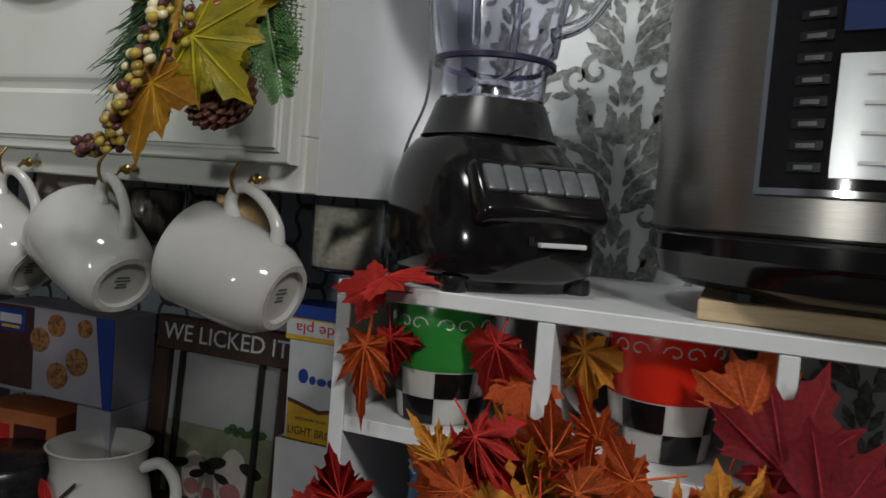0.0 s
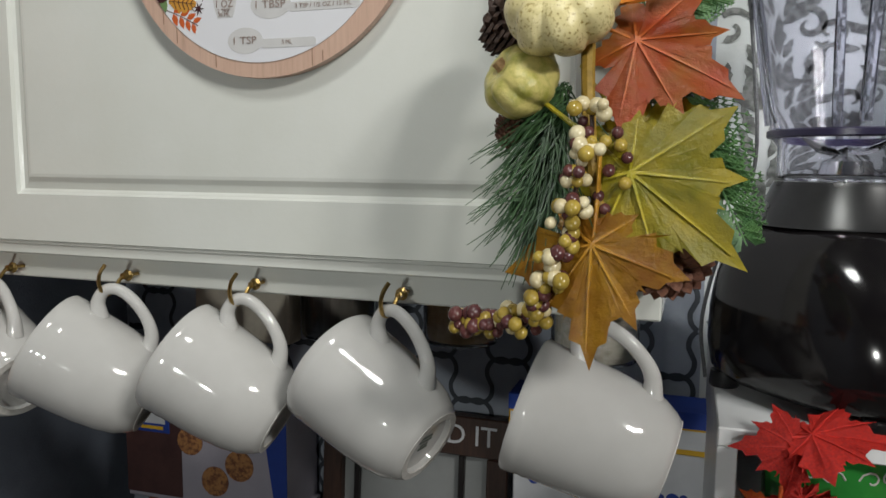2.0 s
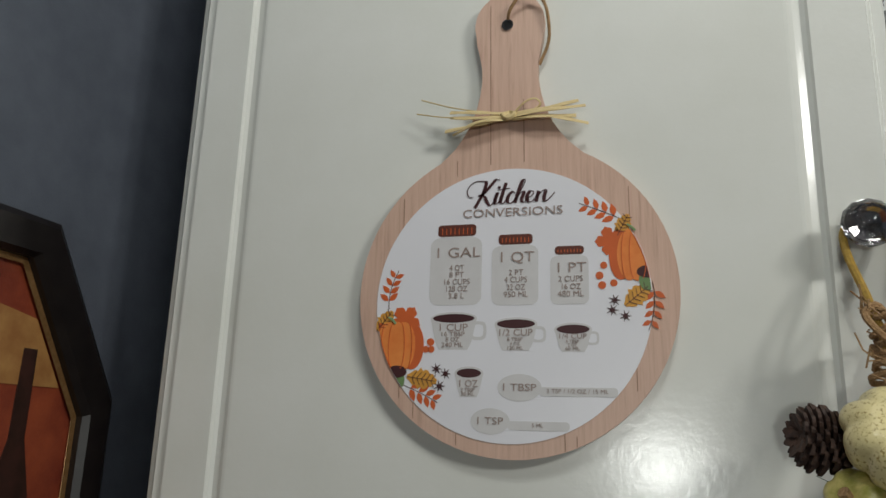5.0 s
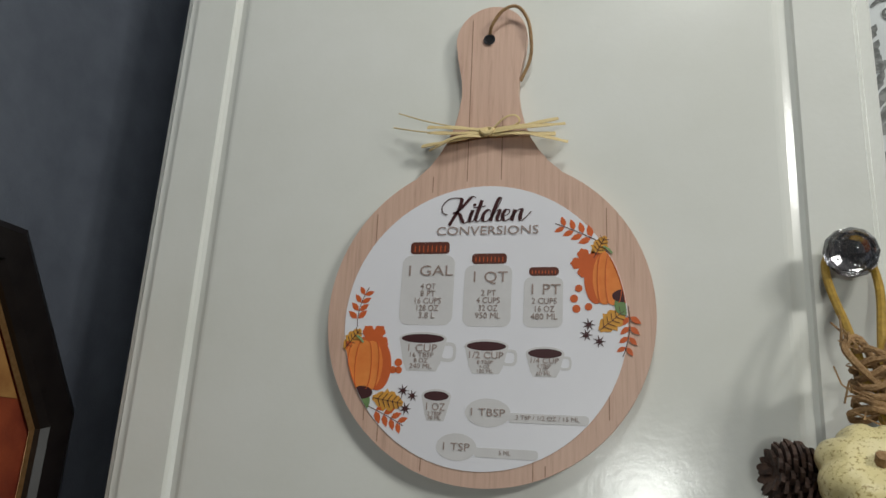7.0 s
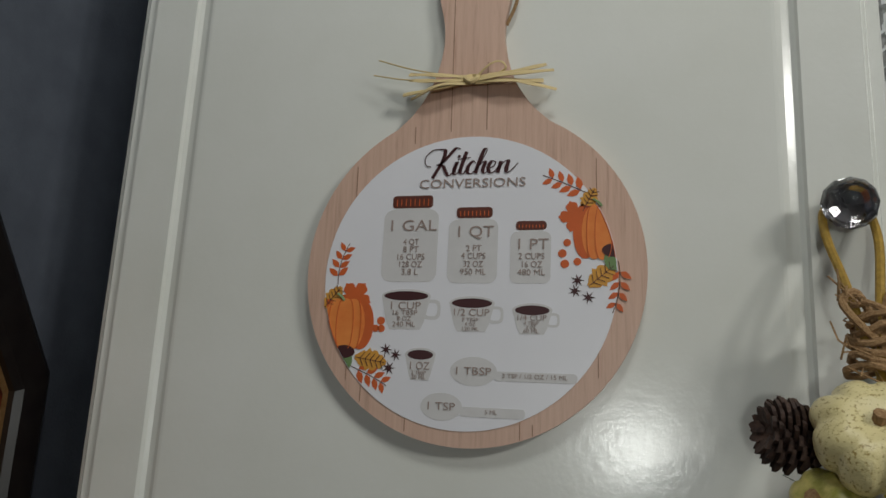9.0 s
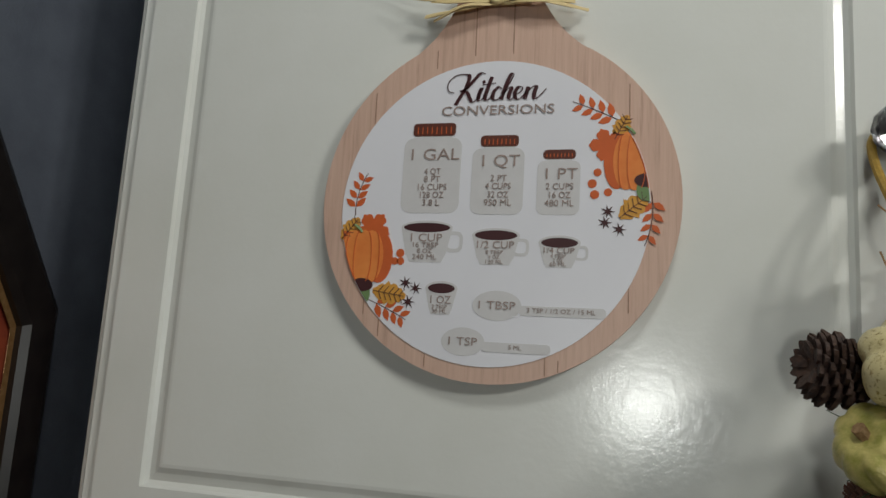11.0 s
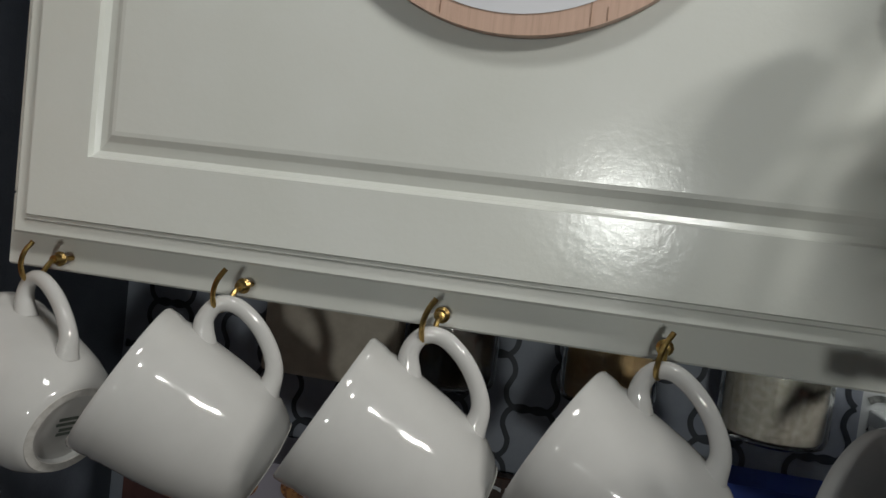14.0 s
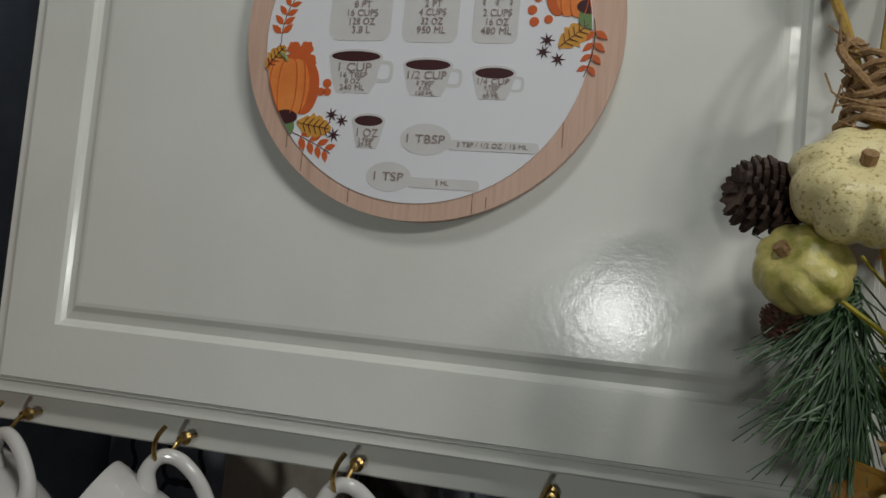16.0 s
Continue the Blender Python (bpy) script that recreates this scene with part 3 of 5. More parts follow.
part("script_dot", slab(bmesh.new(), ellipse(BX(417), BZ(72), 0.0011, 0.0011, 12), -0.0097, -0.0090), INK_DARK, disc)
words("CONVERSIONS", 452, 144, 268, 23)


def round_rect(x0, x1, y0, y1, r, n=5):
    out = []
    for cx, cy, a0 in ((x1 - r, y1 - r, 0), (x0 + r, y1 - r, 90), (x0 + r, y0 + r, 180), (x1 - r, y0 + r, 270)):
        for k in range(n + 1):
            a = radians(a0 + 90 * k / n)
            out.append((BX(cx + r * math.cos(a)), BZ(cy + r * math.sin(a))))
    return out


def jar_print(x0, x1, y0, y1, lx0, lx1, ly0, ly1, rows):
    ink("jar_print", [round_rect(x0, x1, y0, y1, (x1 - x0) * 0.17)], INK_GREY, 0.0002, label="pale grey jar picture")
    ink("jar_neck_print", [round_rect(lx0 + 8, lx1 - 8, ly1 - 3, y0 + 10, 4)], INK_GREY, 0.00015)
    ink("jar_lid_print", [round_rect(lx0, lx1, ly0, ly1, 9)], INK_LID, 0.0004, label="red-brown lid picture")
    ink("jar_lid_line", [round_rect(lx0 + (lx1 - lx0) * k / 9 - 1, lx0 + (lx1 - lx0) * k / 9 + 1, ly0 + 9, ly1 - 5, 0.9, 1) for k in range(1, 9)], INK_RUST, 0.0005)
    for text, cy, w, h in rows:
        words(text, (x0 + x1) / 2 + 3, cy, w, h)


jar_print(230, 372, 208, 392, 250, 355, 172, 204, (("1 GAL", 251, 118, 28), ("4 QT", 292, 40, 15), ("8 PT", 311, 40, 15), ("16 CUPS", 330, 70, 15), ("128 OZ", 349, 58, 15), ("3.8 L", 368, 42, 15)))
jar_print(399, 522, 236, 394, 417, 507, 205, 232, (("1 QT", 268, 88, 28), ("2 PT", 309, 38, 15), ("4 CUPS", 328, 60, 15), ("32 OZ", 348, 48, 15), ("950 ML", 367, 64, 15)))
jar_print(553, 650, 268, 394, 565, 639, 242, 264, (("1 PT", 300, 72, 26), ("2 CUPS", 329, 62, 15), ("16 OZ", 349, 48, 15), ("480 ML", 368, 66, 15)))


def cup_print(cx, w, cy, h, rows, handle=True):
    body = [(cx - w / 2 - 6, cy), (cx + w / 2 + 6, cy), (cx + w * 0.43, cy + h * 0.75), (cx + w * 0.34, cy + h), (cx - w * 0.34, cy + h), (cx - w * 0.43, cy + h * 0.75)]
    ink("cup_print", [[(BX(x), BZ(y)) for x, y in body]], INK_GREY, 0.0002, label="pale grey cup picture")
    ink("cup_rim_print", [ellipse(BX(cx), BZ(cy), (w / 2 + 6) * 0.000277, 0.0046)], INK_GREY, 0.0003)
    if handle:
        hx, hy, hw, hh = cx + w * 0.58, cy + h * 0.40, w * 0.20, h * 0.30
        loops = [[(BX(hx + k * hw * math.copysign(abs(math.cos(a)) ** 0.6, math.cos(a))), BZ(hy + k * hh * math.copysign(abs(math.sin(a)) ** 0.6, math.sin(a)))) for a in (math.pi * 2 * j / 28 for j in range(28))] for k in (1.0, 0.66)]
        bm = bmesh.new()
        vs = [[bm.verts.new((x, -0.00925, z)) for x, z in row] for row in loops]
        for j in range(28):
            bm.faces.new((vs[0][j], vs[0][(j + 1) % 28], vs[1][(j + 1) % 28], vs[1][j]))
        part("cup_handle_print", bm, INK_GREY, disc)
    ink("coffee_print", [ellipse(BX(cx), BZ(cy), w / 2 * 0.000277, 0.0032)], INK_DARK, 0.0004, label="dark coffee picture")
    for text, ty, tw, th in rows:
        words(text, cx - 2, ty, tw, th)


cup_print(299, 113, 427, 82, (("1 CUP", 452, 76, 19), ("16 TBSP", 469, 62, 12), ("8 OZ", 483, 36, 11), ("240 ML", 497, 58, 12)))
cup_print(464, 99, 443, 68, (("1/2 CUP", 466, 86, 17), ("8 TBSP", 483, 40, 9), ("4 OZ", 494, 26, 8), ("120 ML", 505, 40, 9)))
cup_print(609, 82, 458, 56, (("1/4 CUP", 476, 68, 13), ("4 TBSP", 489, 34, 9), ("2 OZ", 498, 22, 8), ("60 ML", 507, 36, 9)))
cup_print(343, 64, 569, 60, (("1 OZ", 596, 48, 18), ("2 TBSP", 612, 36, 9), ("30 ML", 622, 34, 9)), False)
for cx, cy, rx, ry, x1, t, tw, sub in ((474, 604, 56, 34, 715, "1 TBSP", 84, "3 TSP / 1/2 OZ / 15 ML"), (400, 688, 50, 32, 598, "1 TSP", 66, "5 ML")):
    ink("spoon_print", [ellipse(BX(cx), BZ(cy), rx * 0.000277, ry * 0.000277, 36)], INK_GREY, 0.0002, label="pale grey spoon picture")
    ink("spoon_handle_print", [round_rect(cx + rx - 6, x1, cy - 2, cy + 20, 9)], INK_GREY, 0.0003)
    words(t, cx - 2, cy, tw, 18)
    words(sub, (cx + rx + x1) / 2 - 5, cy + 8, 150 if len(sub) > 6 else 28, 10)


def sprig(x0, y0, x1, y1, side, n=5, size=34, material=None):
    """A curved twig with pointed leaflets."""
    ctrl = ((x0 + x1) / 2 + side, (y0 + y1) / 2)
    pts = [((1 - t) ** 2 * x0 + 2 * t * (1 - t) * ctrl[0] + t * t * x1, (1 - t) ** 2 * y0 + 2 * t * (1 - t) * ctrl[1] + t * t * y1) for t in (k / 10 for k in range(11))]
    part("twig_print", tube(bmesh.new(), [(BX(x), -0.0092, BZ(y)) for x, y in pts], 0.0003, 5), INK_BROWN, disc)
    outs = []
    for k in range(n):
        for s in (-1, 1):
            i = 2 + int(k * 8.4 / n)
            px, py = pts[min(i, 10)]
            qx, qy = pts[max(i - 2, 0)]
            a = math.atan2(py - qy, px - qx) + s * 0.85
            ln = size * (1 - 0.06 * k)
            outs.append([(BX(px + ln * u * math.cos(a) - v * math.sin(a)), BZ(py + ln * u * math.sin(a) + v * math.cos(a))) for u, v in ((0.06, 0), (0.35, ln * 0.22), (0.65, ln * 0.2), (1, 0), (0.65, -ln * 0.2), (0.35, -ln * 0.22))])
    ink("leaf_print", outs, material or INK_RUST, 0.0003)


def printed_leaf(cx, cy, r, turn, material):
    pts = []
    for k in range(40):
        a = 2 * math.pi * k / 40
        rr = r * (0.55 + 0.30 * abs(math.cos(2.5 * a)) + 0.15 * abs(math.cos(7.5 * a)))
        pts.append((BX(cx + rr * math.cos(a + turn)), BZ(cy + rr * math.sin(a + turn))))
    ink("maple_print", [pts], material, 0.0004)


def oak_print(cx, cy, ln, turn):
    pts = []
    for s in (1, -1):
        for k in range(13):
            u = k / 12 if s == 1 else 1 - k / 12
            v = s * ln * (0.06 + 0.30 * math.sin(math.pi * u) * (0.8 + 0.2 * math.cos(u * 30)))
            x, y = (u - 0.5) * ln, v
            pts.append((BX(cx + x * math.cos(turn) - y * math.sin(turn)), BZ(cy + x * math.sin(turn) + y * math.cos(turn))))
    ink("oak_leaf_print", [pts], INK_GOLD, 0.0004)
    bm = bmesh.new()
    for k in range(-2, 3):
        for s in (-1, 1):
            a = [(k * ln * 0.16, 0), (k * ln * 0.16 + ln * 0.12, s * ln * 0.2)]
            tube(bm, [(BX(cx + x * math.cos(turn) - y * math.sin(turn)), -0.0097, BZ(cy + x * math.sin(turn) + y * math.cos(turn))) for x, y in a], 0.00028, 4)
    tube(bm, [(BX(cx + x * math.cos(turn)), -0.0097, BZ(cy + x * math.sin(turn))) for x in (-ln * 0.5, ln * 0.45)], 0.0003, 4)
    part("leaf_vein", bm, INK_BROWN, disc)


def star_print(cx, cy, r):
    ink("star_flower_print", [[(BX(cx + (r if k % 2 == 0 else r * 0.32) * math.cos(k * math.pi / 7)), BZ(cy + (r if k % 2 == 0 else r * 0.32) * math.sin(k * math.pi / 7))) for k in range(14)]], INK_DARK, 0.0004)


def clipped_pumpkin(cx, cy, rx, ry, acorn, limit):
    """A ribbed pumpkin picture; outlines stay inside the printed disc."""
    def keep(o):
        out = []
        for x, z in o:
            d = math.hypot(x + 0.0015, z - 1.596)
            k = min(1, limit / d)
            out.append(((x + 0.0015) * k - 0.0015, 1.596 + (z - 1.596) * k))
        return out
    for j, dx in enumerate((-0.62, 0.62, -0.3, 0.3, 0)):
        ink("pumpkin_print", [keep(ellipse(BX(cx + dx * rx), BZ(cy), rx * 0.46 * 0.000277, ry * (1 - 0.08 * abs(dx)) * 0.000277, 30))], (INK_RUST, INK_RUST, INK_ORANGE, INK_ORANGE, INK_ORANGE)[j], 0.00045 + 0.00004 * j)
    for dx in (-0.42, -0.12, 0.18, 0.46):
        pts = [keep([(BX(cx + (dx + 0.16 * math.copysign(math.cos(t), dx)) * rx), BZ(cy + ry * 0.93 * math.sin(t)))])[0] for t in (math.radians(a) for a in range(-80, 81, 16))]
        part("pumpkin_rib_print", tube(bmesh.new(), [(x, -0.0098, z) for x, z in pts], 0.00035, 4), INK_RUST, disc)
    ax, ay = acorn
    ink("acorn_print", [keep(ellipse(BX(ax), BZ(ay + 14), 22 * 0.000277, 27 * 0.000277))], INK_GREEN, 0.0007)
    ink("acorn_cap_print", [keep(ellipse(BX(ax), BZ(ay - 7), 27 * 0.000277, 16 * 0.000277))], INK_DARK, 0.0008)
    part("pumpkin_stem_print", tube(bmesh.new(), [(BX(x), -0.0098, BZ(y)) for x, y in ((cx - 2, cy - ry + 6), (cx - 10, cy - ry - 4), (cx - 22, cy - ry - 12))], 0.0011, 6, 0.3), INK_GREEN, disc)


clipped_pumpkin(142, 499, 72, 65, (148, 574), 0.0994)
clipped_pumpkin(770, 270, 64, 68, (795, 322), 0.0994)
printed_leaf(166, 432, 44, 0.3, INK_RUST)
printed_leaf(706, 232, 40, 0.6, INK_RUST)
oak_print(108, 432, 66, -0.9)
oak_print(738, 192, 62, -1.1)
oak_print(217, 585, 82, 0.15)
oak_print(768, 375, 78, -0.7)
sprig(118, 400, 142, 294, -18, 4, 34)
sprig(164, 600, 262, 645, 10, 4, 36)
sprig(738, 178, 628, 128, 8, 4, 36)
sprig(805, 340, 792, 462, 18, 4, 32)
for x, y, r in ((256, 559, 16), (281, 571, 15), (265, 603, 17), (713, 386, 16), (707, 411, 16), (738, 426, 16)):
    star_print(x, y, r)
for lst in (((238, 489, 10), (225, 508, 9), (240, 508, 9), (209, 476, 8)), ((677, 322, 10), (683, 347, 10), (712, 342, 9), (688, 296, 9))):
    ink("berry_print", [ellipse(BX(x), BZ(y), r * 0.000277, r * 0.000277, 16) for x, y, r in lst], INK_RUST, 0.0004)


# ---- leaves ----
def leaf_bm(size, lobes, curl=0.12, seed=0, stem=0.35, teeth=True, notch=0.43):
    """A lobed leaf in local x (width) and z (length), stem at the origin, tip towards +z, facing -y. lobes: (angle from the tip, length, half width)."""
    r = random.Random(seed)
    rim = []
    for k, (a, ln, w) in enumerate(lobes):
        a = radians(a + r.uniform(-3, 3))
        d, n = Vector((math.sin(a), math.cos(a))), Vector((math.cos(a), -math.sin(a)))
        base = Vector((0, 0.30))
        if k:
            a2 = (a + last) / 2
            rim.append(base + Vector((math.sin(a2), math.cos(a2))) * notch * (0.9 + 0.25 * r.random()))
        prof = [(0.42, -0.75), (0.55, -1.0), (0.60, -0.62), (0.76, -0.60), (0.80, -0.30), (1.0, 0), (0.80, 0.30), (0.76, 0.60), (0.60, 0.62), (0.55, 1.0), (0.42, 0.75)] if teeth else [(0.4, -0.8), (0.65, -0.9), (0.88, -0.55), (1.0, 0), (0.88, 0.55), (0.65, 0.9), (0.4, 0.8)]
        for u, v in prof:
            rim.append(base + d * ln * u + n * v * w * (0.9 + 0.2 * r.random()))
        last = a
    bm = bmesh.new()
    c = Vector((0, 0.30))

    def lift(p, ring):
        q = p - c
        ang = math.atan2(q.x, q.y)
        d = q.length
        return curl * (d * d * 1.2) + 0.035 * math.cos(ang * len(lobes) * 1.2) * d + r.uniform(-1, 1) * 0.010 * ring
    rows = []
    for s in (0.0, 0.35, 0.7, 1.0):
        if s == 0:
            rows.append([bm.verts.new((0, -0.02, 0.30))])
        else:
            rows.append([bm.verts.new((c.x + (p.x - c.x) * s, lift(c + (p - c) * s, s), c.y + (p.y - c.y) * s)) for p in rim])
    n = len(rim)
    for a, b in zip(rows, rows[1:]):
        for k in range(n):
            q = list(dict.fromkeys([a[k % len(a)], a[(k + 1) % len(a)], b[(k + 1) % n], b[k]]))
            bm.faces.new(q)
    geo = bmesh.ops.solidify(bm, geom=bm.faces[:], thickness=0.008)
    tube(bm, [(0, 0.004, 0.30), (0, 0.01, 0.05), (0.01, 0.0, -stem)], [0.012, 0.016, 0.012], 6)
    for k, (a, ln, w) in enumerate(lobes):
        a = radians(a)
        tube(bm, [(0, -0.022, 0.30), (math.sin(a) * ln * 0.45, lift(c + Vector((math.sin(a), math.cos(a))) * ln * 0.45, 0) - 0.010, 0.30 + math.cos(a) * ln * 0.45), (math.sin(a) * ln * 0.85, lift(c + Vector((math.sin(a), math.cos(a))) * ln * 0.85, 0) - 0.006, 0.30 + math.cos(a) * ln * 0.85)], [0.011, 0.008, 0.004], 4)
    bmesh.ops.scale(bm, vec=(size, size, size), verts=bm.verts)
    return bm


MAPLE = [(-125, 0.32, 0.12), (-72, 0.60, 0.20), (-33, 0.56, 0.15), (0, 0.74, 0.19), (33, 0.56, 0.15), (72, 0.60, 0.20), (125, 0.32, 0.12)]
OAK = [(-110, 0.30, 0.08), (-65, 0.40, 0.09), (-32, 0.55, 0.09), (0, 0.85, 0.10), (32, 0.55, 0.09), (65, 0.40, 0.09), (110, 0.30, 0.08)]


def toward(x, y, z, tip, face=(0, -1, 0)):
    """A leaf's pose: stem at (x, y, z), tip along tip, upper side along face."""
    t = Vector(tip).normalized()
    f = Vector(face)
    f = (f - t * f.dot(t)).normalized()
    m = Matrix((t.cross(f) * -1, -f, t)).transposed()
    if m.determinant() < 0:
        m = Matrix((t.cross(f), -f, t)).transposed()
    m = m.to_4x4()
    m.translation = (x, y, z)
    return m


# ---- autumn swag on the door knob ----
swag = thing("autumn_swag", "autumn swag of gourds, leaves, berries and pine on the knob", "swag")
bm = bmesh.new()
tube(bm, smooth_path([(0.2265, -0.052, 1.555), (0.2215, -0.040, 1.588), (0.2185, -0.022, 1.615), (0.2190, -0.010, 1.634), (0.2245, -0.006, 1.644), (0.2320, -0.006, 1.6470), (0.2400, -0.007, 1.643), (0.2455, -0.010, 1.634), (0.2450, -0.022, 1.614), (0.2385, -0.040, 1.585), (0.2330, -0.052, 1.555)], 5), 0.0026, 8)
part("hanging_wire", bm, WIRE_OCHRE, swag, "ochre paper-wrapped wire loop", True)
bm = tube(bmesh.new(), smooth_path([(0.229, -0.045, 1.56), (0.226, -0.052, 1.50), (0.231, -0.055, 1.44), (0.240, -0.052, 1.395), (0.244, -0.05, 1.37)], 5), [0.0042 - 0.0001 * k for k in range(21)], 8)
part("stem", bm, WIRE_OCHRE, swag, "ochre stem", True)
rnd = random.Random(3)
for k in range(7):
    z = 1.540 + k * 0.0055
    pts = [(0.2285 + 0.0140 * math.cos(a) * (1.1 - 0.06 * k) + rnd.uniform(-1, 1) * 0.002, -0.043 + 0.016 * math.sin(a), z + 0.003 * math.sin(a * 2 + k)) for a in (2 * math.pi * j / 12 for j in range(13))]
    part("twine_coil", tube(bmesh.new(), pts, 0.0020, 6), TWINE, swag, "jute twine coil", True)
bm = bmesh.new()
for k in range(24):
    a = rnd.uniform(0, 2 * math.pi)
    x0, z0 = 0.2285 + 0.016 * math.cos(a), 1.535 + rnd.random() * 0.055
    tube(bm, [(x0, -0.048 - rnd.random() * 0.012, z0), (x0 + rnd.uniform(-1, 1) * 0.010, -0.052 - rnd.random() * 0.012, z0 + rnd.uniform(-0.012, 0.016)), (x0 + rnd.uniform(-1, 1) * 0.017, -0.05, z0 + rnd.uniform(-0.014, 0.022))], 0.0006, 4)
tagged(part("twine_fibre", bm, TWINE, swag, "frayed jute fibres", True), kind="stuff")
for s in (-1, 1):
    part("twine_bow_loop", tube(bmesh.new(), smooth_path([(0.2285, -0.052, 1.553), (0.2285 + s * 0.013, -0.058, 1.566), (0.2285 + s * 0.017, -0.055, 1.577), (0.2285 + s * 0.008, -0.052, 1.582), (0.2290, -0.05, 1.558)], 5), 0.0022, 6), TWINE, swag, "jute twine bow loop", True)


def gourd(name, x, y, z, r, squash, ribs, depth, material, tilt, label):
    bm = bmesh.new()
    nu, nv = 72, 26
    rows = []
    for j in range(1, nv):
        v = math.pi * j / nv
        row = []
        for i in range(nu):
            u = 2 * math.pi * i / nu
            rr = math.sin(v) ** 0.82 * (1 - depth * (1 - abs(math.cos(ribs * u / 2))) ** 1.6)
            h = math.cos(v) * squash - 0.22 * squash * math.exp(-(math.sin(v) / 0.33) ** 2) * (1 if v < 1.5 else -0.5)
            w = 1 + 0.025 * math.sin(3 * u + 5 * v)
            row.append(bm.verts.new((r * rr * math.cos(u) * w, r * rr * math.sin(u) * w, r * h)))
        rows.append(row)
    for a, b in zip(rows, rows[1:]):
        for i in range(nu):
            bm.faces.new((a[i], a[(i + 1) % nu], b[(i + 1) % nu], b[i]))
    bm.faces.new(rows[0][::-1]), bm.faces.new(rows[-1])
    m = pose(x, y, z, *tilt)
    bmesh.ops.transform(bm, matrix=m, verts=bm.verts)
    g = part(name, bm, material, swag, label, True, 80)
    bm = tube(bmesh.new(), [(0, 0, r * squash * 0.60), (0.001, 0, r * squash * 0.82), (0.002, 0.001, r * squash * 1.0)], [0.0042, 0.0032, 0.0034], 7)
    bmesh.ops.transform(bm, matrix=m, verts=bm.verts)
    part("gourd_stem", bm, TWINE, g, "cut brown stem", True)


gourd("large_pumpkin", 0.2135, -0.066, 1.5065, 0.0288, 0.76, 8, 0.15, PUMPKIN, (62, -16, 0), "cream speckled mini pumpkin")
gourd("small_pumpkin", 0.1935, -0.052, 1.4705, 0.0205, 0.86, 8, 0.12, GOURD, (40, -60, 0), "yellow-green mini gourd")


def cone(name, x, y, z, r, length, material, m, label):
    bm = bmesh.new()
    rnd = random.Random(int(r * 10000))
    tube(bm, [(0, 0, -length / 2), (0, 0, length / 2)], r * 0.45, 8)
    n = 90
    for k in range(n):
        t = k / n
        a = k * 2.399963
        rad = r * (0.45 + 0.62 * math.sin(math.pi * (0.12 + 0.80 * t)))
        zz = -length / 2 + length * t
        d = Vector((math.cos(a), math.sin(a), 0.55 - 0.2 * t))
        s = Vector((-math.sin(a), math.cos(a), 0))
        w = r * 0.27 * (1.1 - 0.4 * t)
        o = Vector((0, 0, zz))
        p = [o + d * rad * 0.3 + s * w * 0.5, o + d * rad * 0.75 + s * w, o + d * rad + s * w * 0.45, o + d * rad * 1.10, o + d * rad - s * w * 0.45, o + d * rad * 0.75 - s * w, o + d * rad * 0.3 - s * w * 0.5]
        up = Vector((0, 0, r * 0.09))
        top = [bm.verts.new(q + up * (1 if 1 <= i <= 5 else 0.5)) for i, q in enumerate(p)]
        bot = [bm.verts.new(q - up * 0.5) for q in p]
        bm.faces.new(top), bm.faces.new(bot[::-1])
        for i in range(7):
            bm.faces.new((top[i], bot[i], bot[(i + 1) % 7], top[(i + 1) % 7]))
    bmesh.ops.transform(bm, matrix=Matrix.Translation((x, y, z)) @ m, verts=bm.verts)
    part(name, bm, material, swag, label)


cone("pine_cone", 0.1865, -0.034, 1.5040, 0.0172, 0.034, CONE_BROWN, pose(0, 0, 0, 20, -80, 0), "dark brown pine cone")
cone("pine_cone", 0.2680, -0.024, 1.3850, 0.0205, 0.030, CONE_RED, pose(0, 0, 0, 75, 10, 0), "reddish brown pine cone")
cone("cone_tip", 0.1870, -0.040, 1.4440, 0.0085, 0.016, CONE_RED, pose(0, 0, 0, 0, 20, 0), "small brown husk")


def swag_leaf(material, size, lobes, x, y, z, tip, face, seed, label, curl=0.12):
    bm = leaf_bm(size, lobes, curl, seed)
    bmesh.ops.transform(bm, matrix=toward(x, y, z, tip, face), verts=bm.verts)
    part("leaf", bm, material, swag, label, True, 35)


swag_leaf(LEAF_OLIVE, 0.094, MAPLE, 0.229, -0.054, 1.442, (0.78, 0.0, -0.62), (-0.10, -1, 0.10), 5, "large olive yellow maple leaf")
swag_leaf(LEAF_BROWN, 0.076, MAPLE, 0.237, -0.060, 1.414, (-0.02, -0.05, -1), (-0.15, -1, 0.15), 8, "golden brown maple leaf")
swag_leaf(LEAF_RUST, 0.084, MAPLE, 0.226, -0.040, 1.502, (0.86, 0.05, -0.42), (0.0, -1, 0.25), 11, "rust and red maple leaf")
swag_leaf(LEAF_OLIVE, 0.070, MAPLE, 0.236, -0.036, 1.460, (0.55, 0.05, -0.75), (0.1, -1, 0.2), 14, "olive leaf behind the stem")
bm = tube(bmesh.new(), smooth_path([(0.236, -0.046, 1.510), (0.256, -0.052, 1.513), (0.272, -0.054, 1.522), (0.2855, -0.052, 1.531)], 5), [0.002 + 0.0035 * math.sin(math.pi * (k + 0.5) / 17) for k in range(16)], 7, 0.5)
part("curled_leaf", bm, LEAF_GOLD, swag, "curled golden leaf", True)


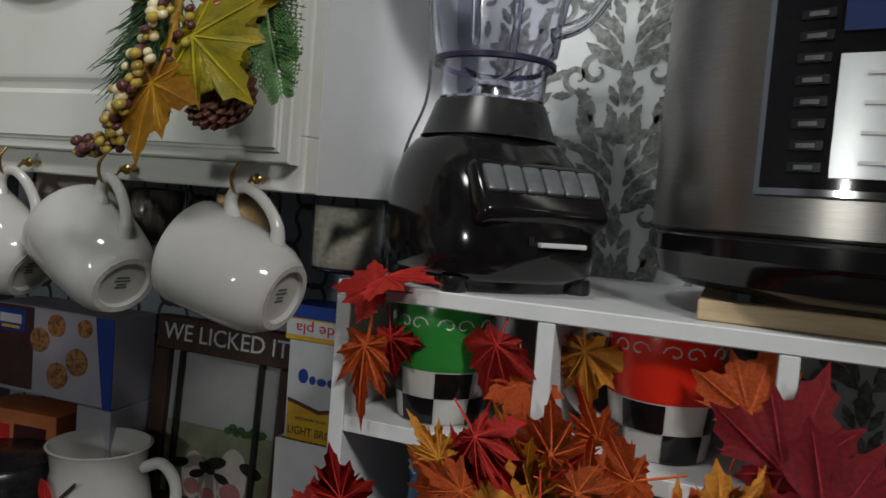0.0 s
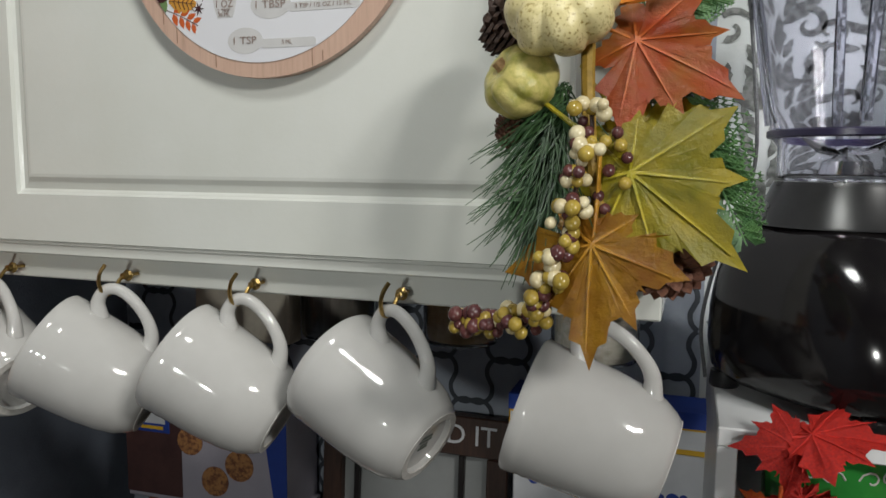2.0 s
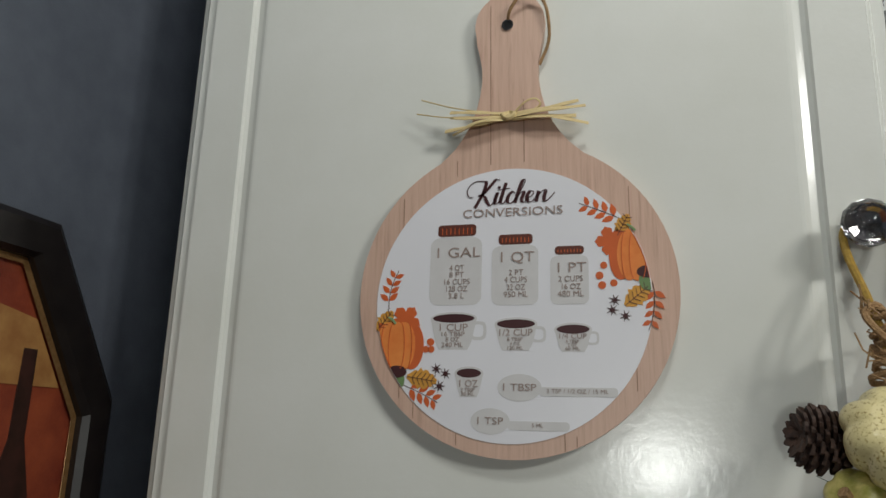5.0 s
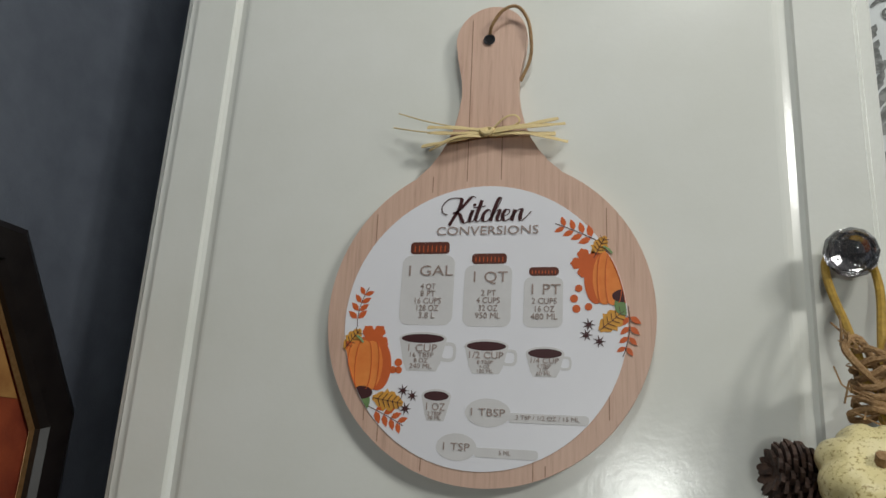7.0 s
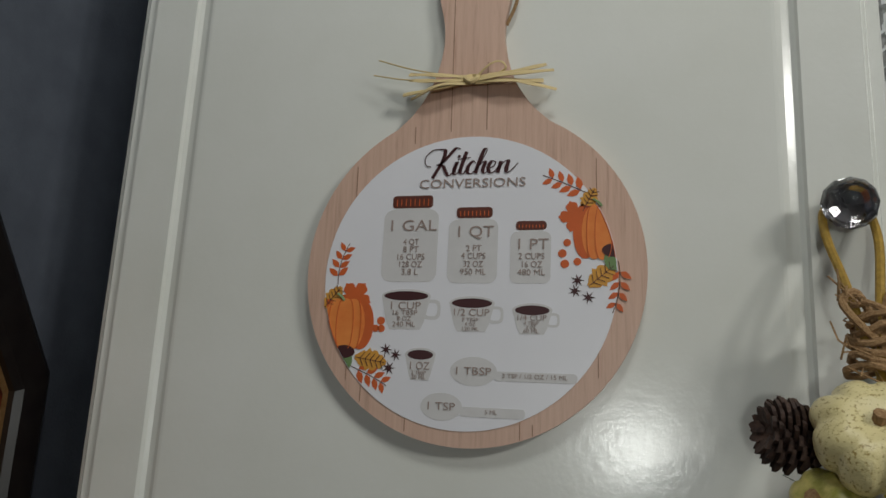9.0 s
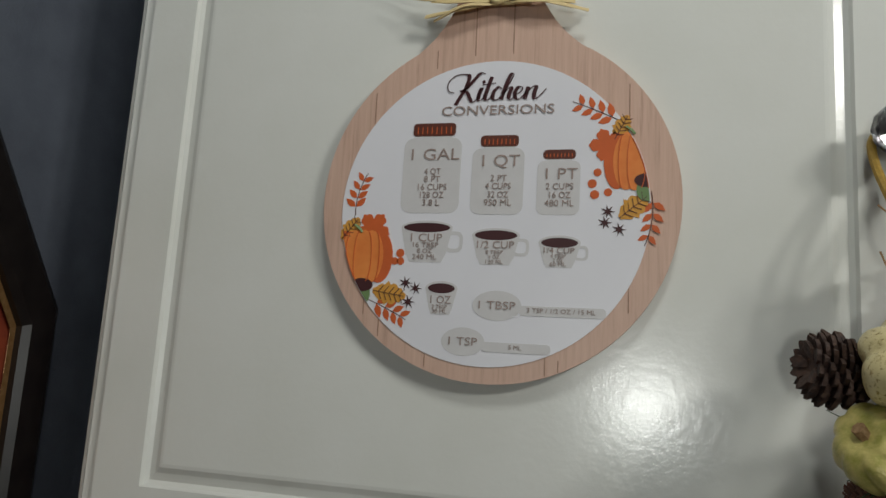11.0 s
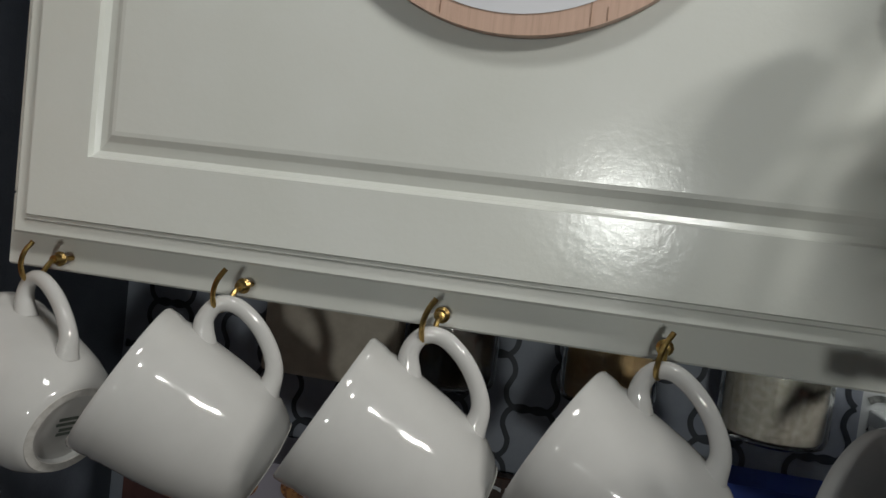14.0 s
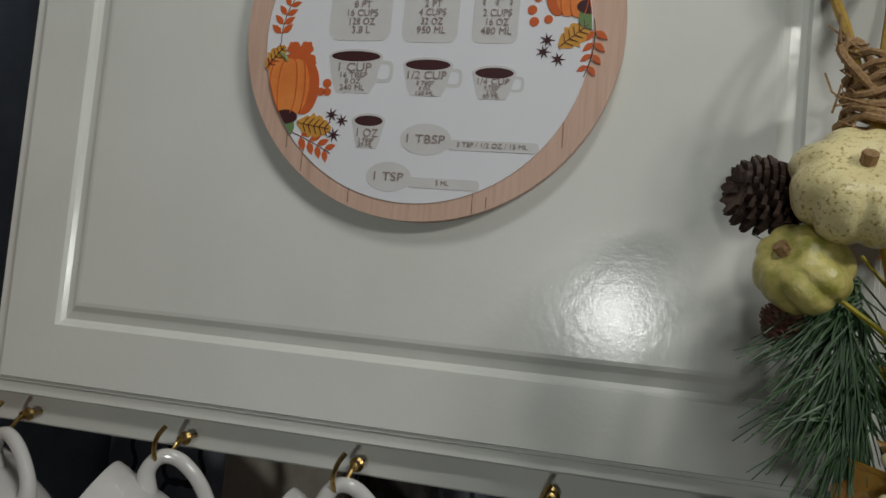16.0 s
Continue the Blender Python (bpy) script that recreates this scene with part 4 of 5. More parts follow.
def berries(material, name, label, pts, r0):
    rnd = random.Random(len(pts) * 7 + int(r0 * 1e5))
    for x, y, z in pts:
        bm = bmesh.new()
        r = r0 * rnd.uniform(0.8, 1.2)
        bmesh.ops.create_uvsphere(bm, u_segments=10, v_segments=7, radius=r, matrix=pose(x, y, z))
        part(name, bm, material, swag, label, True)


rnd = random.Random(12)
chain = smooth_path([(0.2315, -0.068, 1.458), (0.2330, -0.070, 1.440), (0.2285, -0.070, 1.420), (0.2240, -0.068, 1.400), (0.2190, -0.066, 1.380), (0.2150, -0.060, 1.363), (0.2080, -0.050, 1.355), (0.1900, -0.044, 1.351), (0.1720, -0.040, 1.349)], 6)
pool = [[], [], []]
for k, q in enumerate(chain):
    for _ in range(3 if k > 34 else 2):
        pool[rnd.choice((0, 0, 0, 2, 2, 1)) if k > 12 else rnd.choice((0, 1, 2))].append((q.x + rnd.uniform(-1, 1) * 0.0075, q.y + rnd.uniform(-1, 0.6) * 0.006, q.z + rnd.uniform(-1, 1) * 0.0055))
for k in range(9):
    pool[rnd.choice((0, 2))].append((0.243 + rnd.uniform(-1, 1) * 0.008, -0.058, 1.395 + k * 0.006))
berries(BERRY_GOLD, "berry", "glossy gold berry", pool[0], 0.0034)
berries(BERRY_CREAM, "berry", "cream berry", pool[1], 0.0035)
berries(BERRY_WINE, "berry", "wine red berry", pool[2], 0.0033)
part("berry_twig", tube(bmesh.new(), [(q.x, q.y + 0.003, q.z) for q in chain], 0.0012, 5), CONE_BROWN, swag)


def needles(n, origin, spread, seed):
    bm = bmesh.new()
    rnd = random.Random(seed)
    for k in range(n):
        t = rnd.random()
        x, y, z = origin[0] + rnd.uniform(-1, 1) * 0.005, origin[1] + rnd.uniform(-1, 1) * 0.006, origin[2] - t * spread
        a = rnd.gauss(-0.36, 0.48)
        ln = rnd.uniform(0.030, 0.052)
        d = Vector((math.sin(a), rnd.uniform(-0.25, 0.15), -math.cos(a))).normalized()
        p = Vector((x, y, z))
        tube(bm, [p, p + d * ln * 0.55 + Vector((0, -0.001, 0.002)), p + d * ln], [0.00055, 0.0005, 0.00025], 4)
    return bm


tagged(part("pine_needle", needles(380, (0.2130, -0.044, 1.470), 0.062, 5), NEEDLE, swag, "dark green artificial pine needles"), kind="stuff")


def fern(x, y, z, tip, ln, seed):
    bm = bmesh.new()
    rnd = random.Random(seed)
    t = Vector(tip).normalized()
    s = t.cross(Vector((0, 1, 0))).normalized()
    o = Vector((x, y, z))
    tube(bm, [o, o + t * ln * 0.5 + Vector((0, -0.003, 0)), o + t * ln], [0.0012, 0.0009, 0.0004], 5)
    for k in range(26):
        u = 0.06 + 0.92 * k / 26
        p = o + t * ln * u
        for side in (-1, 1):
            d = (t * 0.75 + s * side).normalized()
            l2 = ln * 0.34 * (1 - u) ** 0.6 * rnd.uniform(0.8, 1.1) + 0.004
            q = [p, p + d * l2 * 0.5 + Vector((0, rnd.uniform(-2, 2) * 0.001, 0)), p + d * l2 + Vector((0, rnd.uniform(-1, 1) * 0.004, 0))]
            tube(bm, q, [0.0006, 0.0005, 0.0003], 3)
            for j in range(6):
                w = (j + 0.8) / 6.4
                b = p + d * l2 * w
                for s2 in (-1, 1):
                    e = (d * 0.8 + t * s2 * 0.8).normalized()
                    l3 = 0.0065 * (1.15 - w)
                    tube(bm, [b, b + e * l3], [0.0008, 0.0004], 3)
    return bm


tagged(part("fern_frond", fern(0.250, -0.022, 1.505, (0.32, 0.0, 0.95), 0.070, 2), FERN, swag, "pale green feathery fern"), kind="stuff")
tagged(part("fern_frond", fern(0.252, -0.022, 1.500, (0.75, 0.05, 0.45), 0.055, 3), FERN, swag, "pale green feathery fern"), kind="stuff")
tagged(part("fern_frond", fern(0.250, -0.018, 1.470, (0.70, 0.02, -0.75), 0.075, 4), FERN, swag, "pale green feathery fern"), kind="stuff")
tagged(part("fern_frond", fern(0.264, -0.022, 1.478, (0.42, 0.02, -0.9), 0.098, 7), FERN, swag, "pale green feathery fern"), kind="stuff")
tagged(part("fern_frond", fern(0.248, -0.018, 1.460, (0.25, 0.02, -0.95), 0.080, 6), FERN, swag, "pale green feathery fern"), kind="stuff")


# the swag swings out over its gourds, further towards the tip
lean = Matrix.Identity(4)
lean[0][3], lean[1][2], lean[1][3] = 0.005, 0.33, -0.33 * 1.52 - 0.014
for ob in swag.children_recursive:
    if not ob.name.startswith("hanging_wire"):
        ob.data.transform(lean)

# ---- white cubby shelf ----
SX0, SX1, SY0, SZT = 0.306, 0.636, 0.020, 1.2645
ST = 0.0125
shelf = thing("cubby_shelf", "white cubby shelf unit on the counter with open compartments", "shelf")
part("top_board", boxed(SX0, SX1 + 0.25, SY0, BACK - 0.002, SZT - ST, SZT, 0.001), SHELF_WHITE, shelf)
for x in (SX0, 0.468, 0.624):
    part("upright", boxed(x, x + ST, SY0 + 0.0005, BACK - 0.010, 0.862, SZT - ST - 0.0003, 0.0006), SHELF_WHITE, shelf)
for z in (1.145, 1.024, 0.903):
    for xa, xb in ((SX0 + ST, 0.468), (0.468 + ST, 0.624)):
        part("shelf_board", boxed(xa + 0.0003, xb - 0.0003, SY0 + 0.001, BACK - 0.010, z, z + ST, 0.0006), SHELF_WHITE, shelf)
part("back_panel", boxed(SX0 + 0.001, 0.6355, BACK - 0.0095, BACK - 0.003, 0.862, SZT - ST - 0.0005), SHELF_WHITE, shelf)

# ---- mugs on the shelf ----
def check_mug(x, y, z, turn, glaze, label, r=0.036, h=0.092, checks=True, handle=True):
    g = thing("mug", label, "mug", pose(x, y, z, 0, 0, turn))
    zc = h * 0.46
    part("upper_cup", lathe([(r * 0.985, zc), (r * 1.02, zc + h * 0.05), (r * 1.02, h * 0.93), (r * 1.0, h), (r * 0.94, h), (r * 0.93, zc), ], 40, True), glaze, g, "", True, 60)
    part("lower_cup", lathe([(0, 0), (r * 0.80, 0), (r * 0.84, 0.002), (r * 0.90, zc * 0.5), (r * 0.98, zc), (r * 0.92, zc), (r * 0.84, zc * 0.5), (r * 0.78, 0.006), (0, 0.006)], 40), CHINA if checks else glaze, g, "white glazed base", True, 60)
    if checks:
        for row in range(2):
            for k in range(4):
                a0, a1 = 2 * math.pi * (k + 0.5 * row) / 4, 2 * math.pi * (k + 0.5 * row + 0.5) / 4
                za, zb = zc * (0.03 + 0.48 * row), zc * (0.50 + 0.48 * row)
                bm = bmesh.new()
                grid = []
                for zz in (za, (za + zb) / 2, zb):
                    t = zz / zc
                    rr = r * (0.84 + 0.14 * t) * 1.008 + 0.0004
                    grid.append([bm.verts.new((rr * math.cos(a0 + (a1 - a0) * j / 5), rr * math.sin(a0 + (a1 - a0) * j / 5), zz)) for j in range(6)])
                for p, q in zip(grid, grid[1:]):
                    for j in range(5):
                        bm.faces.new((p[j], p[j + 1], q[j + 1], q[j]))
                part("black_check", bm, BLACK_PLASTIC, g, "", True)
    # pale scroll band under the rim
    for k in range(7):
        a = 2 * math.pi * k / 7
        for s in (1, -1):
            pts = []
            for j in range(9):
                t = j / 8
                rad = 0.0065 * (1 - 0.75 * t)
                aa = a + s * (0.16 + rad * math.cos(t * 5.5) / r * 1.2)
                pts.append((r * 1.022 * math.cos(aa), r * 1.022 * math.sin(aa), h * 0.84 + rad * math.sin(t * 5.5)))
            part("scroll", tube(bmesh.new(), pts, 0.0007, 4), CHINA, g, "pale painted scroll")
    if handle:
        bm = tube(bmesh.new(), smooth_path([(r * 0.97, 0, h * 0.88), (r * 1.35, 0, h * 0.90), (r * 1.72, 0, h * 0.74), (r * 1.76, 0, h * 0.50), (r * 1.45, 0, h * 0.26), (r * 0.9, 0, h * 0.16)], 5), 0.0042, 10)
        part("handle", bm, CHINA, g, "white handle", True)


check_mug(0.3790, 0.070, 1.1577, 150, GREEN_MUG, "green glazed mug with black and white checked base", 0.040, 0.094)
check_mug(0.5520, 0.086, 1.1577, 188, RED_MUG, "red glazed mug with black and white checked base", 0.042, 0.096)
check_mug(0.396, 0.078, 1.0367, 120, BLUE_MUG, "blue glazed mug with pale scrolls in the lower cubby", 0.038, 0.094, False)

# ---- leaf garland over the shelf ----
garland = thing("leaf_garland", "red, orange and gold silk leaf garland on the white shelf", "garland")
GL = {"r": LEAF_RED, "o": LEAF_ORANGE, "g": LEAF_GOLD, "w": LEAF_WINE}
LEAF_MESH = {}


def silk(kind, lobes, size, x, y, z, tip, face, seed):
    key = (kind, lobes is OAK, seed % 3)
    if key not in LEAF_MESH:
        ob = part("leaf", leaf_bm(1.0, lobes, 0.10 + 0.12 * (seed % 3), seed, 0.25), GL[kind], garland, {"r": "red", "o": "orange", "g": "gold", "w": "wine red"}[kind] + " silk leaf", True, 35)
        LEAF_MESH[key] = ob
    else:
        ob = new("leaf", LEAF_MESH[key].data)
        ob.parent, ob["label"] = garland, LEAF_MESH[key]["label"]
    ob.matrix_basis = toward(x - 0.012, y - 0.006, z - 0.001, tip, face) @ Matrix.Scale(size, 4)


# hanging over the top edge at the corner
silk("r", MAPLE, 0.068, 0.350, 0.012, 1.268, (0.85, -0.25, 0.22), (0.05, -0.35, 1.0), 1)
silk("r", MAPLE, 0.050, 0.376, 0.010, 1.264, (-0.75, -0.2, 0.05), (0.1, -0.8, 0.6), 2)
silk("o", OAK, 0.082, 0.356, 0.014, 1.245, (-0.10, -0.05, -1), (-0.25, -1, 0.1), 3)
silk("r", MAPLE, 0.046, 0.366, 0.024, 1.240, (0.15, 0, -1), (0.2, -1, 0), 4)
# beside the divider
silk("r", MAPLE, 0.062, 0.456, 0.030, 1.250, (-0.25, -0.1, -0.9), (-0.3, -1, 0.1), 5)
silk("o", MAPLE, 0.052, 0.470, 0.030, 1.222, (0.15, -0.1, -0.9), (0.2, -1, 0.1), 6)
silk("g", MAPLE, 0.062, 0.508, 0.055, 1.250, (0.10, 0.0, -0.9), (0.0, -1, 0.0), 7)
# the mass that runs along the front
rnd = random.Random(21)
kinds = "rorgrrooggrorrog"
for k in range(76):
    t = k / 75
    x = 0.452 + 0.193 * t + rnd.uniform(-1, 1) * 0.016
    z = 1.140 - 0.040 * t + rnd.gauss(0, 1) * 0.016
    y = 0.008 - rnd.random() * 0.045
    a = rnd.uniform(0, 2 * math.pi)
    silk(kinds[k % 16], MAPLE if k % 3 else OAK, rnd.uniform(0.046, 0.066), x, y, z, (math.cos(a), rnd.uniform(-0.5, 0.2), math.sin(a) * 0.9), (rnd.uniform(-0.5, 0.7), -1, rnd.uniform(-0.2, 0.6)), k)
for k in range(26):
    x = 0.448 + 0.17 * rnd.random()
    z = 1.105 - 0.07 * rnd.random()
    a = rnd.uniform(0, 2 * math.pi)
    silk(kinds[(k * 5) % 16], MAPLE, rnd.uniform(0.050, 0.070), x, -0.01 - rnd.random() * 0.04, z, (math.cos(a), rnd.uniform(-0.5, 0.2), math.sin(a)), (rnd.uniform(-0.4, 0.6), -1, rnd.uniform(0, 0.5)), k + 50)
# gold and wine leaves at the far end
silk("g", MAPLE, 0.070, 0.596, -0.020, 1.140, (0.75, -0.1, 0.45), (0.1, -1, 0.2), 71)
silk("w", MAPLE, 0.105, 0.640, -0.020, 1.150, (0.8, -0.1, 0.5), (0.1, -1, 0.2), 72)
silk("w", MAPLE, 0.095, 0.635, 0.000, 1.160, (0.3, 0.0, 0.9), (0.0, -1, 0.1), 73)
silk("o", MAPLE, 0.075, 0.618, 0.030, 1.190, (0.2, 0.0, 0.9), (0.0, -1, 0.1), 74)
silk("r", MAPLE, 0.070, 0.570, -0.050, 1.120, (0.6, -0.1, -0.3), (0.1, -1, 0.3), 75)
# low by the left upright
silk("r", MAPLE, 0.060, 0.352, 0.008, 1.085, (-0.35, -0.1, 0.9), (-0.2, -1, 0.2), 81)
silk("r", MAPLE, 0.055, 0.340, 0.004, 1.080, (-0.9, -0.1, 0.1), (-0.2, -1, 0.4), 82)
silk("o", OAK, 0.060, 0.360, 0.000, 1.060, (-0.2, -0.1, -0.9), (0, -1, 0.2), 83)
vine = smooth_path([(0.450, -0.006, 1.15), (0.53, -0.02, 1.145), (0.60, -0.02, 1.125), (0.65, -0.015, 1.13)], 6)
part("vine", tube(bmesh.new(), vine, 0.002, 6), CONE_BROWN, garland, "thin brown vine")

# ---- blender ----
BLX, BLY, BLT = 0.386, 0.122, 45.0
blender = thing("blender", "black blender with clear jug and grey buttons on the shelf", "blender", pose(BLX, BLY, SZT, 0, 0, BLT))


def superring(bm, cx, cy, rx, ry, z, n=48, e=2.6):
    out = []
    for k in range(n):
        a = 2 * math.pi * k / n
        c, s = math.cos(a), math.sin(a)
        out.append(bm.verts.new((cx + rx * math.copysign(abs(c) ** (2 / e), c), cy + ry * math.copysign(abs(s) ** (2 / e), s), z)))
    return out


def loft(rings, bm, cap=True):
    for a, b in zip(rings, rings[1:]):
        n = len(a)
        for k in range(n):
            bm.faces.new((a[k], a[(k + 1) % n], b[(k + 1) % n], b[k]))
    if cap:
        bm.faces.new(rings[0][::-1]), bm.faces.new(rings[-1])
    return bm


bm = bmesh.new()
rings = [superring(bm, 0, -0.012 + o, 0.92 * rx, 0.90 * ry, z) for rx, ry, z, o in ((0.078, 0.092, 0.010, 0.0), (0.085, 0.100, 0.016, 0.0), (0.088, 0.104, 0.035, 0.0), (0.087, 0.101, 0.060, 0.002), (0.083, 0.092, 0.085, 0.006), (0.075, 0.078, 0.105, 0.012), (0.066, 0.066, 0.117, 0.014), (0.0600, 0.0600, 0.1225, 0.014))]
part("motor_base", loft(rings, bm), BLACK_PLASTIC, blender, "", True, 50)
part("neck", lathe([(0, 0.1225), (0.0590, 0.1225), (0.0575, 0.1240), (0.0480, 0.1500), (0.0465, 0.1530), (0, 0.1530)], 40), BLACK_SATIN, blender, "", True, 50)
for sx in (-1, 1):
    for sy in (-1, 1):
        part("rubber_foot", lathe([(0, 0), (0.010, 0), (0.011, 0.002), (0.010, 0.012), (0, 0.012)], 18, m=pose(sx * 0.055, -0.012 + sy * 0.060, 0)), BLACK_SATIN, blender, "", True)
# sloping control panel with buttons
pm = pose(0.004, -0.081, 0.078, -36, 0, 0)
bm = boxed(-0.056, 0.056, -0.012, 0.014, -0.030, 0.024, 0.008, 3)
bmesh.ops.transform(bm, matrix=pm, verts=bm.verts)
panel = part("control_panel", bm, BLACK_PLASTIC, blender, "glossy black control panel", True, 40)
for k in range(6):
    bm = boxed(-0.049 + k * 0.0164, -0.0335 + k * 0.0164, -0.0155, -0.010, -0.010, 0.014, 0.0025, 2)
    bmesh.ops.transform(bm, matrix=pm, verts=bm.verts)
    part("button", bm, GREY_BUTTON, panel, "grey push button", True, 40)
letters("II", 0.010, pose(-0.012, -0.1085, 0.0425, 88, 0, 0), blender, CHROME, 0.003, 0, 0.0003, "badge_bar")
for k, w in enumerate((0.040,)):
    bm = boxed(-0.004, w - 0.004, -0.1095, -0.1030, 0.0385, 0.0420, 0.0006)
    part("badge", bm, INK_GREY, blender, "pale maker's badge strip")


def jpart(name, bm, *rest):
    bmesh.ops.translate(bm, vec=(0, 0.0, -0.0125), verts=bm.verts)
    return part(name, bm, *rest)


# clear jug with ribs
jug_prof = [(0.0400, 0.166), (0.0450, 0.168), (0.0455, 0.190), (0.0500, 0.196), (0.0510, 0.205), (0.0525, 0.215), (0.0620, 0.270), (0.0690, 0.318), (0.0700, 0.322), (0.0670, 0.322), (0.0590, 0.270), (0.0495, 0.215), (0.0430, 0.200), (0.0420, 0.175)]
bm = lathe(jug_prof, 48, True)
jug = jpart("jug", bm, PITCHER_PLASTIC, blender, "clear purplish plastic jug", True, 50)
for k in range(4):
    a = radians(45 + 90 * k)
    c, s = math.cos(a), math.sin(a)
    bm = tube(bmesh.new(), [(0.0505 * c, 0.0505 * s, 0.205), (0.060 * c, 0.060 * s, 0.270), (0.0675 * c, 0.0675 * s, 0.316)], [0.004, 0.004, 0.0035], 8)
    jpart("jug_rib", bm, PITCHER_PLASTIC, jug, "", True)
bm = lathe([(0.0512, 0.1955), (0.0530, 0.1965), (0.0530, 0.2005), (0.0512, 0.2015)], 40, True)
SEAL = surface("dark_purple_seal", (0.025, 0.02, 0.055), (0.018, 0.015, 0.04), 0.3, scale=60)
jpart("jug_collar", bm, SEAL, jug, "dark purple collar ring", True)
jpart("blade_hub", lathe([(0, 0.170), (0.018, 0.170), (0.016, 0.180), (0.006, 0.186), (0, 0.187)], 20), CHROME, jug, "steel blade hub", True)
bm = bmesh.new()
for k in range(4):
    a = k * math.pi / 2 + 0.4
    tube(bm, [(0, 0, 0.185), (0.018 * math.cos(a), 0.018 * math.sin(a), 0.187 + 0.004 * (k % 2)), (0.030 * math.cos(a + 0.2), 0.030 * math.sin(a + 0.2), 0.190 + 0.010 * (k % 2))], [0.004, 0.005, 0.001], 6, 0.25)
jpart("blade", bm, CHROME, jug, "steel blade")
bm = tube(bmesh.new(), smooth_path([(0.050, 0.0, 0.222), (0.078, 0.0, 0.232), (0.098, 0, 0.260), (0.102, 0, 0.290), (0.092, 0, 0.312), (0.066, 0, 0.315)], 5), 0.0085, 10, 0.6)
bmesh.ops.rotate(bm, cent=(0, 0, 0), matrix=Matrix.Rotation(radians(-52), 3, "Z"), verts=bm.verts)
jpart("jug_handle", bm, PITCHER_PLASTIC, jug, "", True)
jpart("jug_lid", lathe([(0, 0.318), (0.066, 0.318), (0.0665, 0.3225), (0.0735, 0.3225), (0.0745, 0.327), (0.0735, 0.348), (0.0700, 0.353), (0.030, 0.354), (0.028, 0.368), (0, 0.369)], 44), BLACK_PLASTIC, blender, "black jug lid", True, 50)
clear_of([jug] + [c for c in jug.children if c.name.startswith("jug_rib") or c.name.startswith("jug_handle")])
bm = tube(bmesh.new(), smooth_path([(-0.062, 0.060, 0.004), (-0.064, 0.064, 0.05), (-0.054, 0.054, 0.115), (-0.042, 0.042, 0.165), (-0.046, 0.046, 0.25), (-0.056, 0.056, 0.36)], 5), 0.0014, 8)
CORD = surface("grey_braided_cord", (0.09, 0.095, 0.10), (0.05, 0.05, 0.055), 0.6, scale=500, bump=0.4)
part("power_cord", bm, CORD, blender, "grey power cord", True)

# ---- pressure cooker on a pine slab ----
slab_ob = part("pine_slab", boxed(0.572, 0.895, 0.040, BACK - 0.006, SZT + 0.0005, SZT + 0.0145, 0.001), PALE_WOOD)
tagged(slab_ob, "pale pine board lying on the white shelf", "board")
PX, PY, PZ, PR = 0.684, 0.150, SZT + 0.0145, 0.157
cooker = thing("pressure_cooker", "stainless steel electric pressure cooker with black base and control panel", "cooker", pose(PX, PY, PZ))
part("base", lathe([(0, 0.006), (PR * 0.86, 0.006), (PR * 0.95, 0.012), (PR * 0.985, 0.026), (PR * 1.012, 0.030), (PR * 1.012, 0.042), (PR * 0.99, 0.045), (0, 0.045)], 72), BLACK_PLASTIC, cooker, "glossy black base", True, 40)
for k in range(4):
    a = radians(45 + 90 * k)
    part("rubber_foot", lathe([(0, 0), (0.013, 0), (0.012, 0.010), (0, 0.010)], 18, m=pose(0.115 * math.cos(a), 0.115 * math.sin(a), 0)), BLACK_SATIN, cooker)
part("body", lathe([(PR * 0.985, 0.0455), (PR, 0.048), (PR, 0.262), (PR * 0.98, 0.265), (PR * 0.9, 0.265), (PR * 0.9, 0.0455)], 96, True), STEEL, cooker, "brushed steel body", True, 40)
part("lid", lathe([(0, 0.268), (PR * 1.03, 0.268), (PR * 1.05, 0.274), (PR * 1.03, 0.292), (PR * 0.85, 0.318), (PR * 0.4, 0.335), (0, 0.338)], 72), BLACK_PLASTIC, cooker, "black lid", True, 40)
part("lid_handle", boxed(-0.02, 0.02, -0.07, 0.07, 0.334, 0.365, 0.008, 2), BLACK_SATIN, cooker, "black lid handle", True)


def curved(a0, a1, z0, z1, r, th, r_edge=0.0):
    """A plate that follows the round body, between two angles and two heights."""
    bm = bmesh.new()
    n = 14
    A = [[bm.verts.new((rr * math.sin(a0 + (a1 - a0) * k / n), -rr * math.cos(a0 + (a1 - a0) * k / n), z)) for k in range(n + 1)] for rr, z in ((r, z0), (r + th, z0 + min(0.002, th)), (r + th, z1 - min(0.002, th)), (r, z1))]
    for p, q in zip(A, A[1:] + A[:1]):
        for k in range(n):
            bm.faces.new((p[k], p[k + 1], q[k + 1], q[k]))
    bm.faces.new([row[0] for row in A]), bm.faces.new([row[-1] for row in A][::-1])
    return bm


a0, a1 = radians(-32), radians(40)
part("panel_trim", curved(a0, a1, 0.070, 0.252, PR - 0.002, 0.006), CHROME, cooker, "bright panel trim", True, 40)
pan = part("control_panel", curved(a0 + 0.025, a1 - 0.025, 0.0745, 0.2475, PR - 0.001, 0.0062), BLACK_PLASTIC, cooker, "black control panel", True, 40)
for side in (-1, 1):
    for k in range(12):
        ac = side * radians(25.5) + radians(4)
        part("key", curved(ac - 0.058, ac + 0.058, 0.084 + k * 0.0128, 0.0935 + k * 0.0128, PR, 0.0062), BLACK_SATIN, pan, "flat black key", True, 40)
        part("key_print", curved(ac - 0.032, ac + 0.032, 0.0880 + k * 0.0128, 0.0892 + k * 0.0128, PR, 0.0068), GREY_BUTTON, pan)
